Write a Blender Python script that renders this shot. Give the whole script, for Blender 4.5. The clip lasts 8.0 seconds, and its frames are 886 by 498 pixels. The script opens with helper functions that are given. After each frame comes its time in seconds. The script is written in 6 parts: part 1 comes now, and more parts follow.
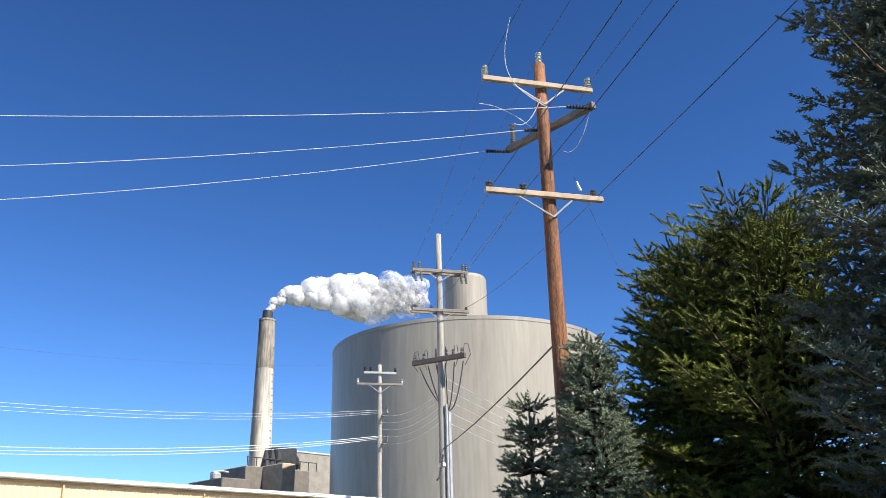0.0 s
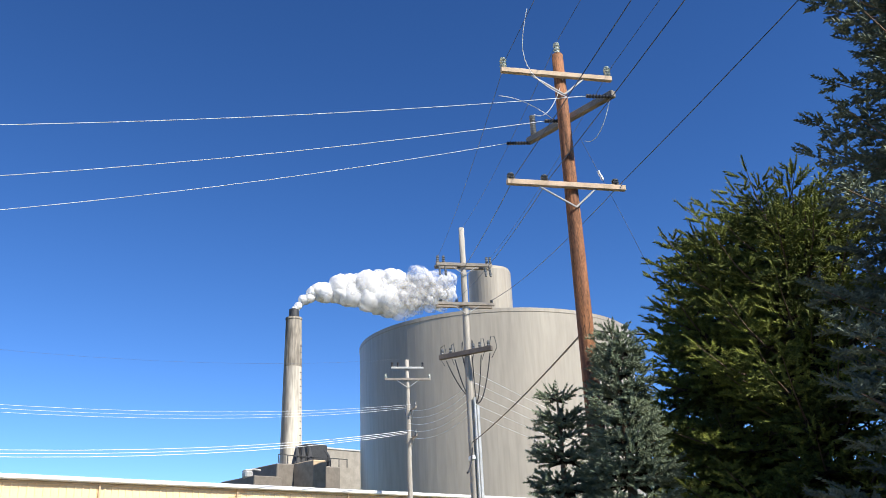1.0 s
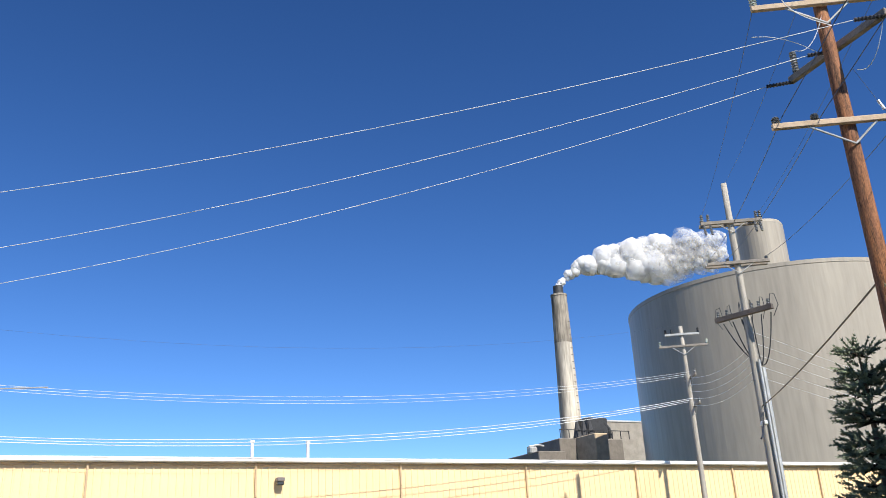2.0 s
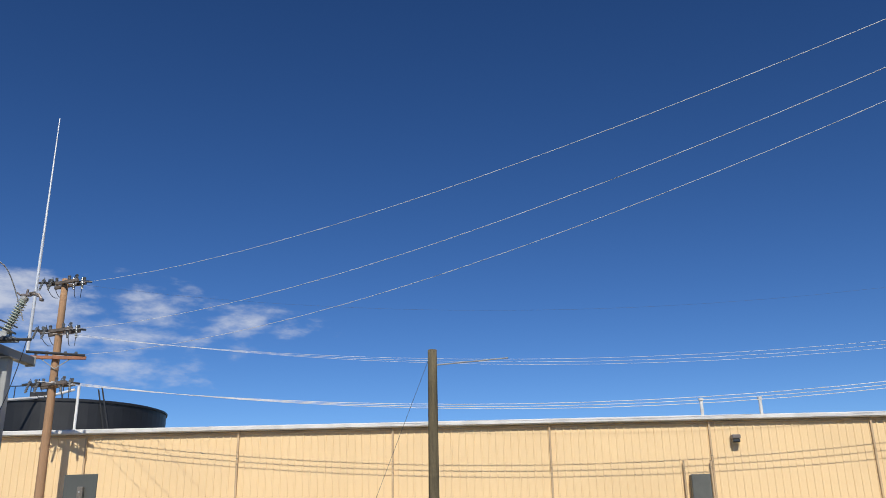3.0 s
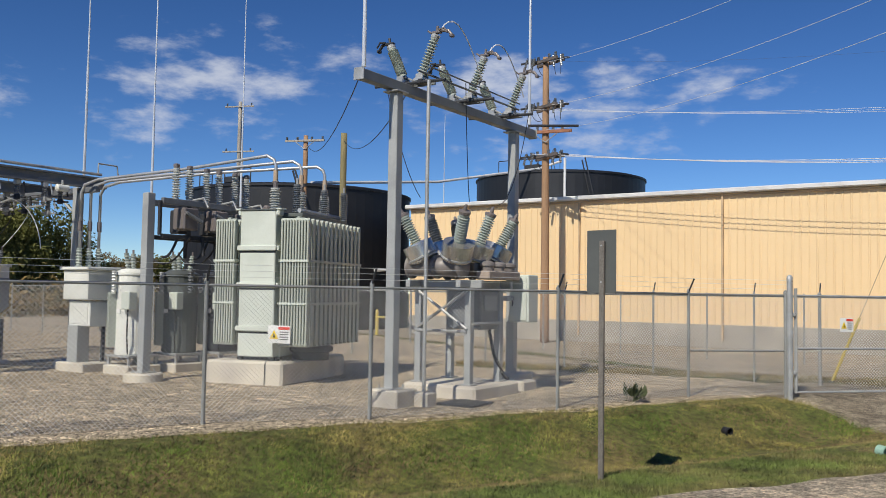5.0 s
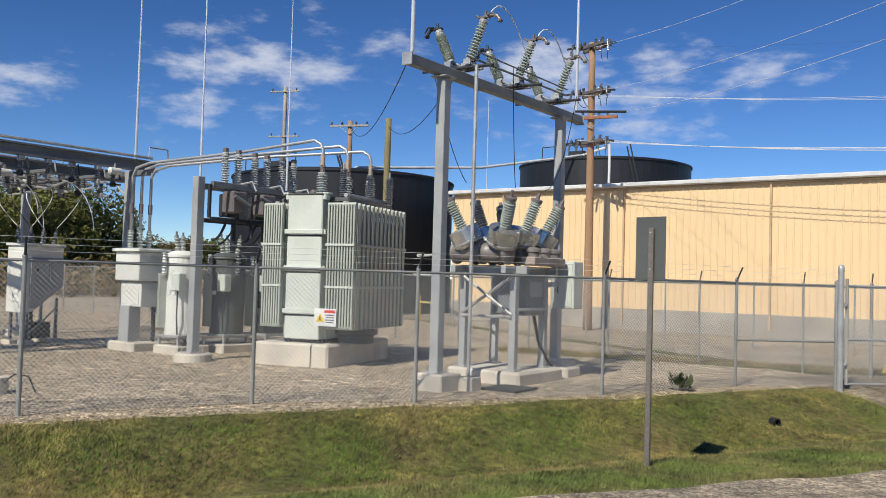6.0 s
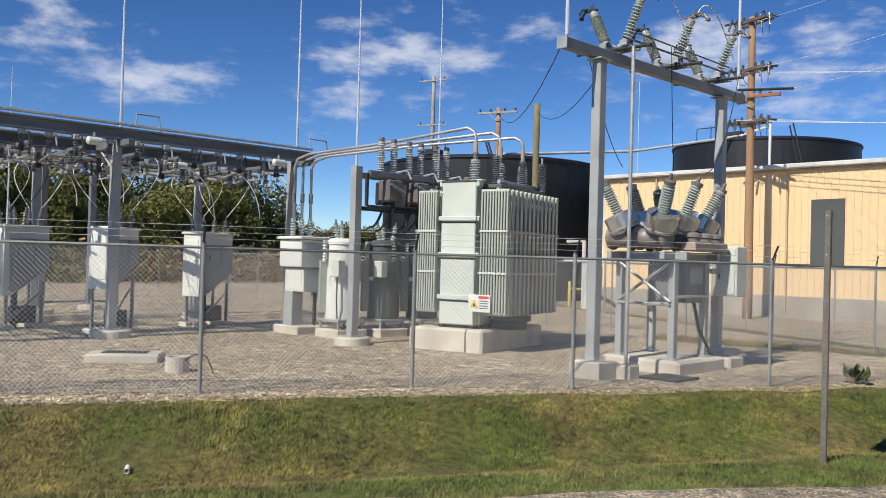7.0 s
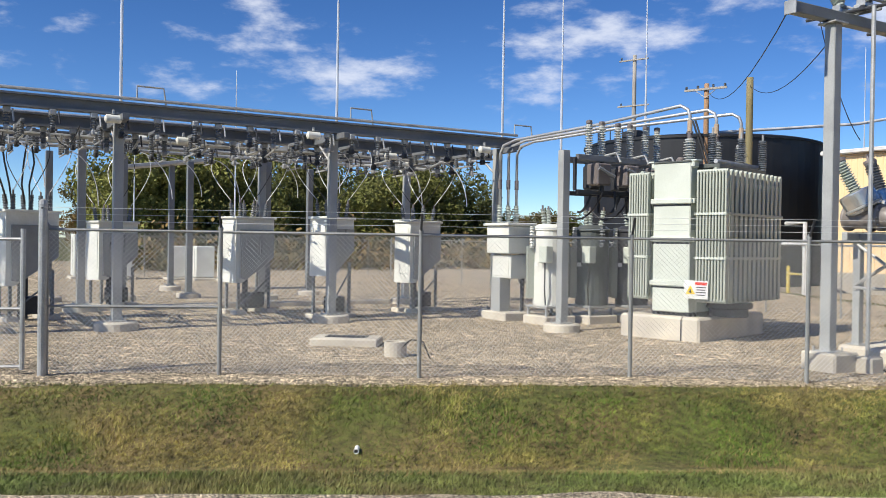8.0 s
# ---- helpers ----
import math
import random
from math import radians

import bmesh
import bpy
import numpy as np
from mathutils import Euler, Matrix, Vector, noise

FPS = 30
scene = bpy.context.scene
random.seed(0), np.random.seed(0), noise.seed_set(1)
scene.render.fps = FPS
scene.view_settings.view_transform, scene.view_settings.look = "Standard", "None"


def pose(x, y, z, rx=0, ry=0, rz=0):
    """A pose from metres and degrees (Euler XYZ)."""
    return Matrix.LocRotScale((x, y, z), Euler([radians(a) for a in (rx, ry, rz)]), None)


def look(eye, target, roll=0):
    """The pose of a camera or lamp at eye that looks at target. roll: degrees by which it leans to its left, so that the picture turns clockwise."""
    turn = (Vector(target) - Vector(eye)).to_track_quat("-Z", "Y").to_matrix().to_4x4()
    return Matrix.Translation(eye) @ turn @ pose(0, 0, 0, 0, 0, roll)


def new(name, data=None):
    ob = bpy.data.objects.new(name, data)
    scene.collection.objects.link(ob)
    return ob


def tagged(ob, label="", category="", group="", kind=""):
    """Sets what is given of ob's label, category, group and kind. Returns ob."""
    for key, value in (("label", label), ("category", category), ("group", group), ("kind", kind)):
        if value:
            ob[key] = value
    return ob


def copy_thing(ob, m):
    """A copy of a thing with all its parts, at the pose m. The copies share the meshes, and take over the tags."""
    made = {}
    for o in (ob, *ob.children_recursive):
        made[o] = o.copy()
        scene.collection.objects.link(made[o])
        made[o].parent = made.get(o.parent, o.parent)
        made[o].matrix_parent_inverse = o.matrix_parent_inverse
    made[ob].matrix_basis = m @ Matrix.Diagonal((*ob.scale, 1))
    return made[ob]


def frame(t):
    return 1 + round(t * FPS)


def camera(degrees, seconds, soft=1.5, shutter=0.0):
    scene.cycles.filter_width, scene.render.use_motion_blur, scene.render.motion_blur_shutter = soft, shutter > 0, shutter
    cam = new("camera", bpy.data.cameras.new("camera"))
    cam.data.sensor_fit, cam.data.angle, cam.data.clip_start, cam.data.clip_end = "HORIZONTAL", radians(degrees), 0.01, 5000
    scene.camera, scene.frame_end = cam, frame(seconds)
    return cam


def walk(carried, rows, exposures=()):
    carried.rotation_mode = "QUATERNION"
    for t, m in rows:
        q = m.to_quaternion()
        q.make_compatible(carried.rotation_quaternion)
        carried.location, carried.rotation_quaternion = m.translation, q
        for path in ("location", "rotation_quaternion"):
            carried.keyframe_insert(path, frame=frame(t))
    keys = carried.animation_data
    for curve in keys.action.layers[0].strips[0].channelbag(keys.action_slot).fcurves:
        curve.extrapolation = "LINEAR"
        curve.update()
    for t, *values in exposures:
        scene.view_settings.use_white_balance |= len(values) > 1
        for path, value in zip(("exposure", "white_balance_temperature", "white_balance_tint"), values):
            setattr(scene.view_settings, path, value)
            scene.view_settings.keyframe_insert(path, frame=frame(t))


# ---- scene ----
cam = camera(54.8, 8.0, 0.8)
PATH = [
    (0, (0.053, -0.689, 2.176), (1.406, 0.59, 2.905), -1.4),
    (0.5, (0.041, -0.703, 2.168), (1.386, 0.584, 2.898), -1.9),
    (1, (0.023, -0.712, 2.157), (1.341, 0.61, 2.875), -2.5),
    (1.5, (-0.014, -0.715, 2.148), (1.164, 0.742, 2.849), -2.8),
    (1.7, (-0.037, -0.704, 2.146), (1.025, 0.84, 2.843), -2.9),
    (2.8, (-0.225, -0.639, 2.123), (-0.13, 1.249, 2.775), -1.6),
    (2.9, (-0.247, -0.637, 2.122), (-0.245, 1.256, 2.766), -1.4),
    (3, (-0.273, -0.64, 2.122), (-0.36, 1.254, 2.757), -1.0),
    (3.5, (-0.427, -0.673, 2.113), (-0.915, 1.184, 2.675), 0.2),
    (4, (-0.568, -0.701, 2.083), (-1.37, 1.082, 2.503), 0.8),
    (4.5, (-0.65, -0.711, 2.045), (-1.653, 1.007, 2.256), 0.9),
    (5, (-0.677, -0.749, 2.021), (-1.781, 0.916, 2.126), 0.9),
    (6.3, (-0.749, -0.856, 2.004), (-1.973, 0.725, 2.068), 1.6),
    (6.5, (-0.767, -0.873, 2.003), (-2.035, 0.673, 2.062), 1.5),
    (7, (-0.853, -0.932, 1.994), (-2.292, 0.457, 2.023), 1.6),
    (7.5, (-0.988, -0.978, 1.995), (-2.592, 0.217, 1.993), 1.0),
    (8, (-1.162, -1.017, 1.99), (-2.879, 0.009, 1.976), 0.9),
]
EXPOSURES = [(0, 0.84), (1.0, 0.82), (1.7, 0.78), (2.8, -0.1), (4.5, -0.26), (5.1, -0.17), (6.5, -0.03), (7.1, 0.04), (8.0, 0.27)]
walk(cam, [(t, look(eye, target, roll)) for t, eye, target, roll in PATH], EXPOSURES)

# ---- sky and sun: clear autumn noon, sun in the south (-y) ----
SUN_EL = 43.5
world = bpy.data.worlds.new("sky")
scene.world = world
world.use_nodes = True
wn = world.node_tree
sky = wn.nodes.new("ShaderNodeTexSky")
sky.sky_type = "NISHITA"
sky.sun_disc = False
sky.altitude = 2500
sky.sun_elevation = radians(SUN_EL)
sky.sun_rotation = radians(175)
sky.air_density, sky.dust_density, sky.ozone_density = 1.0, 0.0, 4.0
deep = wn.nodes.new("ShaderNodeHueSaturation")
deep.inputs["Hue"].default_value, deep.inputs["Saturation"].default_value = 0.5045, 1.12
steep = wn.nodes.new("ShaderNodeGamma")
steep.inputs["Gamma"].default_value = 1.22
wn.links.new(sky.outputs[0], steep.inputs["Color"])
wn.links.new(steep.outputs[0], deep.inputs["Color"])
wn.links.new(deep.outputs[0], wn.nodes["Background"].inputs[0])
wn.nodes["Background"].inputs[1].default_value = 0.073
sun_data = bpy.data.lights.new("sun", "SUN")
sun_data.energy, sun_data.angle, sun_data.color = 4.9, radians(0.5), (1.0, 0.94, 0.82)
sun = new("sun", sun_data)
se = radians(SUN_EL)
sun.matrix_world = look((0, 0, 60), (-5.2 * math.cos(se), 59.8 * math.cos(se), 60 - 60 * math.sin(se)))


# ---- materials ----
def material(name, color, rough=0.6, metal=0.0, vary=0.12, scale=6.0, bump=0.1, fine=60.0, second=None, mix_scale=1.2, stretch=(1, 1, 1), rand=0.0):
    """A surface with variation at two scales, fine relief and an optional second colour in patches."""
    m = bpy.data.materials.new(name)
    m.use_nodes = True
    n, l = m.node_tree.nodes, m.node_tree.links
    b = n["Principled BSDF"]
    tc = n.new("ShaderNodeTexCoord")
    mp = n.new("ShaderNodeMapping")
    mp.inputs["Scale"].default_value = stretch
    l.new(tc.outputs["Object"], mp.inputs[0])
    n1 = n.new("ShaderNodeTexNoise"); n1.inputs["Scale"].default_value = scale; n1.inputs["Detail"].default_value = 5
    n2 = n.new("ShaderNodeTexNoise"); n2.inputs["Scale"].default_value = fine; n2.inputs["Detail"].default_value = 3
    n3 = n.new("ShaderNodeTexNoise"); n3.inputs["Scale"].default_value = mix_scale; n3.inputs["Detail"].default_value = 6
    for k in (n1, n2, n3):
        l.new(mp.outputs[0], k.inputs["Vector"])
    mixc = n.new("ShaderNodeMix"); mixc.data_type = "RGBA"
    mixc.inputs[6].default_value = (*color, 1)
    mixc.inputs[7].default_value = (*(second or [c * 0.82 for c in color]), 1)
    ramp = n.new("ShaderNodeMapRange")
    ramp.inputs[1].default_value, ramp.inputs[2].default_value = 0.42, 0.62
    l.new(n3.outputs[0], ramp.inputs[0]); l.new(ramp.outputs[0], mixc.inputs[0])
    add = n.new("ShaderNodeMath"); add.operation = "ADD"
    l.new(n1.outputs[0], add.inputs[0]); l.new(n2.outputs[0], add.inputs[1])
    val = n.new("ShaderNodeMapRange")
    val.inputs[1].default_value, val.inputs[2].default_value = 0.6, 1.4
    val.inputs[3].default_value, val.inputs[4].default_value = 1 - vary, 1 + vary
    l.new(add.outputs[0], val.inputs[0])
    hsv = n.new("ShaderNodeHueSaturation")
    l.new(mixc.outputs[2], hsv.inputs["Color"])
    if rand:
        oi = n.new("ShaderNodeObjectInfo")
        rr = n.new("ShaderNodeMapRange")
        rr.inputs[3].default_value, rr.inputs[4].default_value = 1 - rand, 1 + rand
        l.new(oi.outputs["Random"], rr.inputs[0])
        mu = n.new("ShaderNodeMath"); mu.operation = "MULTIPLY"
        l.new(rr.outputs[0], mu.inputs[0]); l.new(val.outputs[0], mu.inputs[1])
        l.new(mu.outputs[0], hsv.inputs["Value"])
    else:
        l.new(val.outputs[0], hsv.inputs["Value"])
    l.new(hsv.outputs[0], b.inputs["Base Color"])
    b.inputs["Roughness"].default_value, b.inputs["Metallic"].default_value = rough, metal
    if bump:
        bp = n.new("ShaderNodeBump"); bp.inputs["Strength"].default_value = bump; bp.inputs["Distance"].default_value = 0.01
        l.new(add.outputs[0], bp.inputs["Height"]); l.new(bp.outputs[0], b.inputs["Normal"])
    return m


M_GALV = material("galvanised steel", (0.38, 0.385, 0.38), 0.45, 0.35, 0.18, 5, 0.05, 40, (0.46, 0.465, 0.46), 3)
M_STEEL = material("grey painted steel", (0.37, 0.38, 0.375), 0.5, 0.0, 0.12, 3, 0.04, 40, (0.31, 0.32, 0.32))
# steel grey taken darker, with the beam's shade in the colour
M_GBEAM = material("grey beam steel, shade in colour", (0.21, 0.225, 0.235), 0.5, 0.0, 0.08, 3, 0.04, 40)
M_PORCG = material("light grey porcelain", (0.52, 0.53, 0.50), 0.2, 0.0, 0.08, 4, 0.0)
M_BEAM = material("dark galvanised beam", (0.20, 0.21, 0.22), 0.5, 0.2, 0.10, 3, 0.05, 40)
M_MAST = material("bright aluminium", (0.72, 0.74, 0.76), 0.35, 0.3, 0.06, 4, 0.0)
M_EQUIP = material("equipment grey enamel", (0.60, 0.635, 0.565), 0.4, 0.0, 0.06, 2, 0.02, 30, (0.55, 0.585, 0.515))
M_WHITE = material("white enamel", (0.74, 0.745, 0.69), 0.4, 0.0, 0.1, 2, 0.02, 30, (0.64, 0.64, 0.58))
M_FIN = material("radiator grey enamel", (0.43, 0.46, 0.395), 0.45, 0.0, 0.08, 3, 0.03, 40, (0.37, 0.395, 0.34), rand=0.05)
M_LID = material("dark grey-green enamel", (0.10, 0.11, 0.10), 0.5, 0.0, 0.15, 3, 0.03)
# grey that carries the shade of the cabinets' long sides
M_SHADESIDE = material("grey with side shade in it", (0.30, 0.31, 0.31), 0.5, 0.0, 0.15, 3, 0.03)
# drum grey-green lowered to hold the shade it stands in
M_DRUM = material("grey-green drum with shade in it", (0.10, 0.11, 0.105), 0.4, 0.0, 0.15, 3, 0.03)
M_BUS = material("dull aluminium tube", (0.55, 0.56, 0.565), 0.36, 0.5, 0.08, 4, 0.02)
M_DARK = material("dark steel", (0.04, 0.042, 0.047), 0.55, 0.1, 0.3, 6, 0.05)
M_BROWN = material("brown-grey steel", (0.22, 0.19, 0.18), 0.4, 0.2, 0.15, 4, 0.05)
M_TANKG = material("brown-grey tank paint", (0.25, 0.225, 0.21), 0.45, 0.1, 0.12, 3, 0.03)
M_TRAY = material("weathered tan channel paint", (0.42, 0.34, 0.28), 0.6, 0.0, 0.25, 5, 0.08)
M_SHINE = material("polished aluminium", (0.68, 0.66, 0.62), 0.27, 0.8, 0.05, 4, 0.02)
M_PORC = material("grey-green porcelain", (0.42, 0.46, 0.41), 0.18, 0.0, 0.08, 4, 0.0)
M_PORCD = material("dark grey porcelain", (0.16, 0.17, 0.18), 0.2, 0.0, 0.10, 4, 0.0)
M_PORCB = material("black polymer", (0.02, 0.02, 0.025), 0.4, 0.0, 0.1, 4, 0.0)
M_CABLE = material("black cable", (0.02, 0.02, 0.022), 0.5, 0.0, 0.1, 4, 0.0)
M_WIRE = material("aluminium conductor", (0.82, 0.83, 0.85), 0.4, 0.1, 0.05, 4, 0.0)
M_WIREG = material("weathered conductor", (0.10, 0.11, 0.13), 0.5, 0.3, 0.05, 4, 0.0)
M_CONC = material("pale concrete", (0.64, 0.585, 0.48), 0.9, 0.0, 0.22, 4, 0.3, 80, (0.48, 0.435, 0.37), 2)
M_WOOD = material("red-brown treated pole", (0.27, 0.112, 0.045), 0.8, 0.0, 1.3, 3, 0.9, 22, (0.14, 0.06, 0.03), 1.5, (6, 6, 0.5))
M_WOODT = material("tan wood", (0.35, 0.215, 0.125), 0.85, 0.0, 0.25, 4, 0.5, 30, (0.34, 0.20, 0.11), 2, (5, 5, 0.4))
M_WOODG = material("weathered grey wood", (0.38, 0.35, 0.31), 0.85, 0.0, 0.2, 3, 0.4, 30, (0.28, 0.26, 0.23), 2, (6, 6, 0.5))
M_WOODY = material("green-tan treated wood", (0.23, 0.19, 0.09), 0.85, 0.0, 0.2, 3, 0.4, 30, (0.22, 0.19, 0.10), 2, (6, 6, 0.5))
M_WOODD = material("dark aged treated wood", (0.13, 0.105, 0.06), 0.85, 0.0, 0.5, 3, 0.4, 30, (0.09, 0.075, 0.045), 2, (6, 6, 0.5))
M_POST = material("weathered fence post", (0.31, 0.315, 0.305), 0.5, 0.25, 0.2, 6, 0.05, 40)
M_SIGNPOST = material("weathered sign post", (0.20, 0.18, 0.155), 0.6, 0.2, 0.4, 5, 0.1, 40)
M_ARMG = material("grey-brown crossarm", (0.24, 0.215, 0.19), 0.85, 0.0, 0.3, 5, 0.3, 40)
M_ARMD = material("dark weathered crossarm", (0.13, 0.11, 0.10), 0.85, 0.0, 0.3, 5, 0.3, 40)
M_ARMR = material("red-brown crossarm", (0.36, 0.16, 0.09), 0.85, 0.0, 0.3, 5, 0.3, 40)
M_WEED = material("dark weed leaves", (0.07, 0.085, 0.035), 0.7, 0.0, 0.4, 5, 0.0)
M_ARM = material("sawn timber crossarm", (0.50, 0.385, 0.28), 0.85, 0.0, 0.2, 5, 0.3, 40, (0.42, 0.32, 0.225), 3)
M_BUFF = material("buff coated metal panel", (0.80, 0.59, 0.335), 0.55, 0.0, 0.03, 0.5, 0.02, 20, (0.77, 0.565, 0.32), 0.3)
M_BUFFD = material("buff trim", (0.55, 0.40, 0.25), 0.6, 0.0, 0.06, 2, 0.02)
M_GUTTER = material("pale metal eave trim", (0.70, 0.69, 0.67), 0.45, 0.1, 0.06, 1, 0.03, 20)
M_ROOF = material("pale metal roof", (0.55, 0.55, 0.54), 0.5, 0.2, 0.08, 1, 0.03)
M_FOUND = material("grey block base", (0.37, 0.335, 0.28), 0.95, 0.0, 0.35, 2, 0.3, 30, (0.29, 0.26, 0.215), 1)
M_TANK = material("black tank coating", (0.014, 0.015, 0.018), 0.5, 0.0, 0.25, 1, 0.05, 20)
M_SILO = material("weathered silo concrete", (0.335, 0.30, 0.245), 0.38, 0.0, 0.16, 0.25, 0.05, 3, (0.285, 0.255, 0.21), 0.15, (1, 1, 0.10))
M_STACK = material("pale chimney concrete", (0.52, 0.475, 0.40), 0.85, 0.0, 0.5, 0.9, 0.05, 4, (0.25, 0.225, 0.195), 0.55, (1, 1, 0.10))
M_SOOT = material("sooty concrete", (0.42, 0.375, 0.31), 0.9, 0.0, 0.8, 0.9, 0.05, 4, (0.07, 0.06, 0.05), 0.9, (1, 1, 0.12))
M_TANBAY = material("tan plant cladding", (0.44, 0.34, 0.235), 0.7, 0.0, 0.08, 0.5, 0.03, 5)
M_PLANT = material("grey-tan plant cladding", (0.17, 0.15, 0.13), 0.7, 0.0, 0.12, 0.5, 0.03, 5)
M_WING = material("pale grey-tan cladding", (0.30, 0.275, 0.24), 0.7, 0.0, 0.1, 0.5, 0.03, 5)


def gravel(name, pale, dark, stone=16.0, contrast=0.75):
    """Loose crushed stone: each stone its own tone and relief, over broad dirt patches."""
    m = bpy.data.materials.new(name)
    m.use_nodes = True
    n, l = m.node_tree.nodes, m.node_tree.links
    bs = n["Principled BSDF"]
    bs.inputs["Roughness"].default_value = 0.95
    tc = n.new("ShaderNodeTexCoord")
    v1, v2 = n.new("ShaderNodeTexVoronoi"), n.new("ShaderNodeTexVoronoi")
    v1.inputs["Scale"].default_value, v2.inputs["Scale"].default_value = stone, stone * 0.42
    n1, n2 = n.new("ShaderNodeTexNoise"), n.new("ShaderNodeTexNoise")
    n1.inputs["Scale"].default_value, n1.inputs["Detail"].default_value = 0.45, 7
    n2.inputs["Scale"].default_value, n2.inputs["Detail"].default_value = 3.2, 6
    for k in (v1, v2, n1, n2):
        l.new(tc.outputs["Object"], k.inputs["Vector"])
    patch = n.new("ShaderNodeMapRange")
    patch.inputs[1].default_value, patch.inputs[2].default_value = 0.40, 0.62
    l.new(n1.outputs[0], patch.inputs[0])
    mc = n.new("ShaderNodeMix"); mc.data_type = "RGBA"
    mc.inputs[6].default_value, mc.inputs[7].default_value = (*pale, 1), (*dark, 1)
    l.new(patch.outputs[0], mc.inputs[0])
    tones = []
    for k, c in ((v1, contrast), (v2, contrast * 0.6)):
        sx = n.new("ShaderNodeSeparateColor")
        l.new(k.outputs["Color"], sx.inputs[0])
        mr = n.new("ShaderNodeMapRange")
        mr.inputs[3].default_value, mr.inputs[4].default_value = 1 - c, 1 + c
        l.new(sx.outputs[0], mr.inputs[0])
        tones.append(mr)
    dirt = n.new("ShaderNodeMapRange")
    dirt.inputs[1].default_value, dirt.inputs[2].default_value, dirt.inputs[3].default_value, dirt.inputs[4].default_value = 0.35, 0.65, 0.65, 1.3
    l.new(n2.outputs[0], dirt.inputs[0])
    m1, m2 = n.new("ShaderNodeMath"), n.new("ShaderNodeMath")
    m1.operation = m2.operation = "MULTIPLY"
    l.new(tones[0].outputs[0], m1.inputs[0]); l.new(tones[1].outputs[0], m1.inputs[1])
    l.new(m1.outputs[0], m2.inputs[0]); l.new(dirt.outputs[0], m2.inputs[1])
    hv = n.new("ShaderNodeHueSaturation")
    l.new(mc.outputs[2], hv.inputs["Color"]); l.new(m2.outputs[0], hv.inputs["Value"])
    l.new(hv.outputs[0], bs.inputs["Base Color"])
    bp = n.new("ShaderNodeBump"); bp.invert = True
    bp.inputs["Strength"].default_value, bp.inputs["Distance"].default_value = 1.0, 0.05
    l.new(v1.outputs["Distance"], bp.inputs["Height"]); l.new(bp.outputs[0], bs.inputs["Normal"])
    return m


M_GRAVEL = gravel("tan gravel", (0.49, 0.40, 0.28), (0.375, 0.305, 0.21), 21.0, 0.68)
M_DRIVE = gravel("packed driveway gravel", (0.42, 0.35, 0.25), (0.33, 0.27, 0.19), 40.0, 0.35)
M_LOT = gravel("worn tan asphalt lot", (0.38, 0.32, 0.235), (0.29, 0.245, 0.18), 14.0, 0.3)
M_ROAD = gravel("tan road edge chippings", (0.56, 0.465, 0.335), (0.40, 0.335, 0.245), 34.0, 0.45)
M_SOIL = material("grass and soil", (0.085, 0.095, 0.02), 0.95, 0.0, 0.9, 9, 0.8, 60, (0.15, 0.11, 0.045), 0.7)
M_BLADE = material("grass blades", (0.105, 0.165, 0.018), 0.7, 0.0, 1.0, 1.5, 0.0, 9, (0.27, 0.23, 0.06), 0.75)
M_VERGE = material("green verge blades", (0.12, 0.158, 0.033), 0.7, 0.0, 0.9, 1.5, 0.0, 9, (0.185, 0.175, 0.055), 0.7)
M_STRAW = material("dry grass blades", (0.29, 0.225, 0.09), 0.8, 0.0, 0.7, 1.5, 0.0, 9, (0.15, 0.11, 0.045), 0.9)
M_BARK = material("bark", (0.14, 0.10, 0.07), 0.95, 0.0, 0.3, 6, 0.6)
M_SPRUCE = material("green spruce needles", (0.165, 0.19, 0.04), 0.75, 0.0, 0.8, 2, 0.0, 25, (0.065, 0.082, 0.022), 1.0)
M_SPRUCEB = material("blue spruce needles", (0.20, 0.24, 0.16), 0.75, 0.0, 0.5, 3, 0.0, 25, (0.11, 0.14, 0.095), 1.0)
M_SPRUCED = material("dark spruce needles", (0.15, 0.18, 0.135), 0.75, 0.0, 0.5, 3, 0.0, 25, (0.09, 0.115, 0.09), 1.0)
# near black: the shade inside the crowns is in this colour
M_INNER = material("dark crown filling", (0.035, 0.03, 0.02), 0.95, 0.0, 0.4, 3, 0.0)
for one in (M_SPRUCE, M_SPRUCEB, M_SPRUCED, M_INNER):
    one.node_tree.nodes["Principled BSDF"].inputs["Specular IOR Level"].default_value = 0.15
M_LEAF = material("green autumn leaves", (0.18, 0.19, 0.042), 0.8, 0.0, 0.5, 0.6, 0.0, 5, (0.12, 0.12, 0.03), 0.3, rand=0.35)
M_LEAFR = material("russet autumn leaves", (0.23, 0.15, 0.045), 0.8, 0.0, 0.5, 0.6, 0.0, 5, (0.13, 0.115, 0.035), 0.3, rand=0.35)
M_SIGN = material("grey sign back", (0.135, 0.14, 0.13), 0.5, 0.3, 0.08, 3, 0.02)
M_LABEL = material("white label", (0.8, 0.8, 0.78), 0.5, 0.0, 0.03, 4, 0.0)
M_YEL = material("yellow", (0.85, 0.60, 0.03), 0.5, 0.0, 0.03, 4, 0.0)
M_GUARD = material("faded yellow guard", (0.58, 0.45, 0.10), 0.6, 0.0, 0.15, 4, 0.0)
M_RED = material("red", (0.65, 0.05, 0.03), 0.5, 0.0, 0.03, 4, 0.0)
M_INK = material("dark print", (0.04, 0.04, 0.04), 0.5, 0.0, 0.03, 4, 0.0)
M_PIPEG = material("pale green plastic pipe", (0.36, 0.56, 0.44), 0.4, 0.0, 0.08, 4, 0.0)
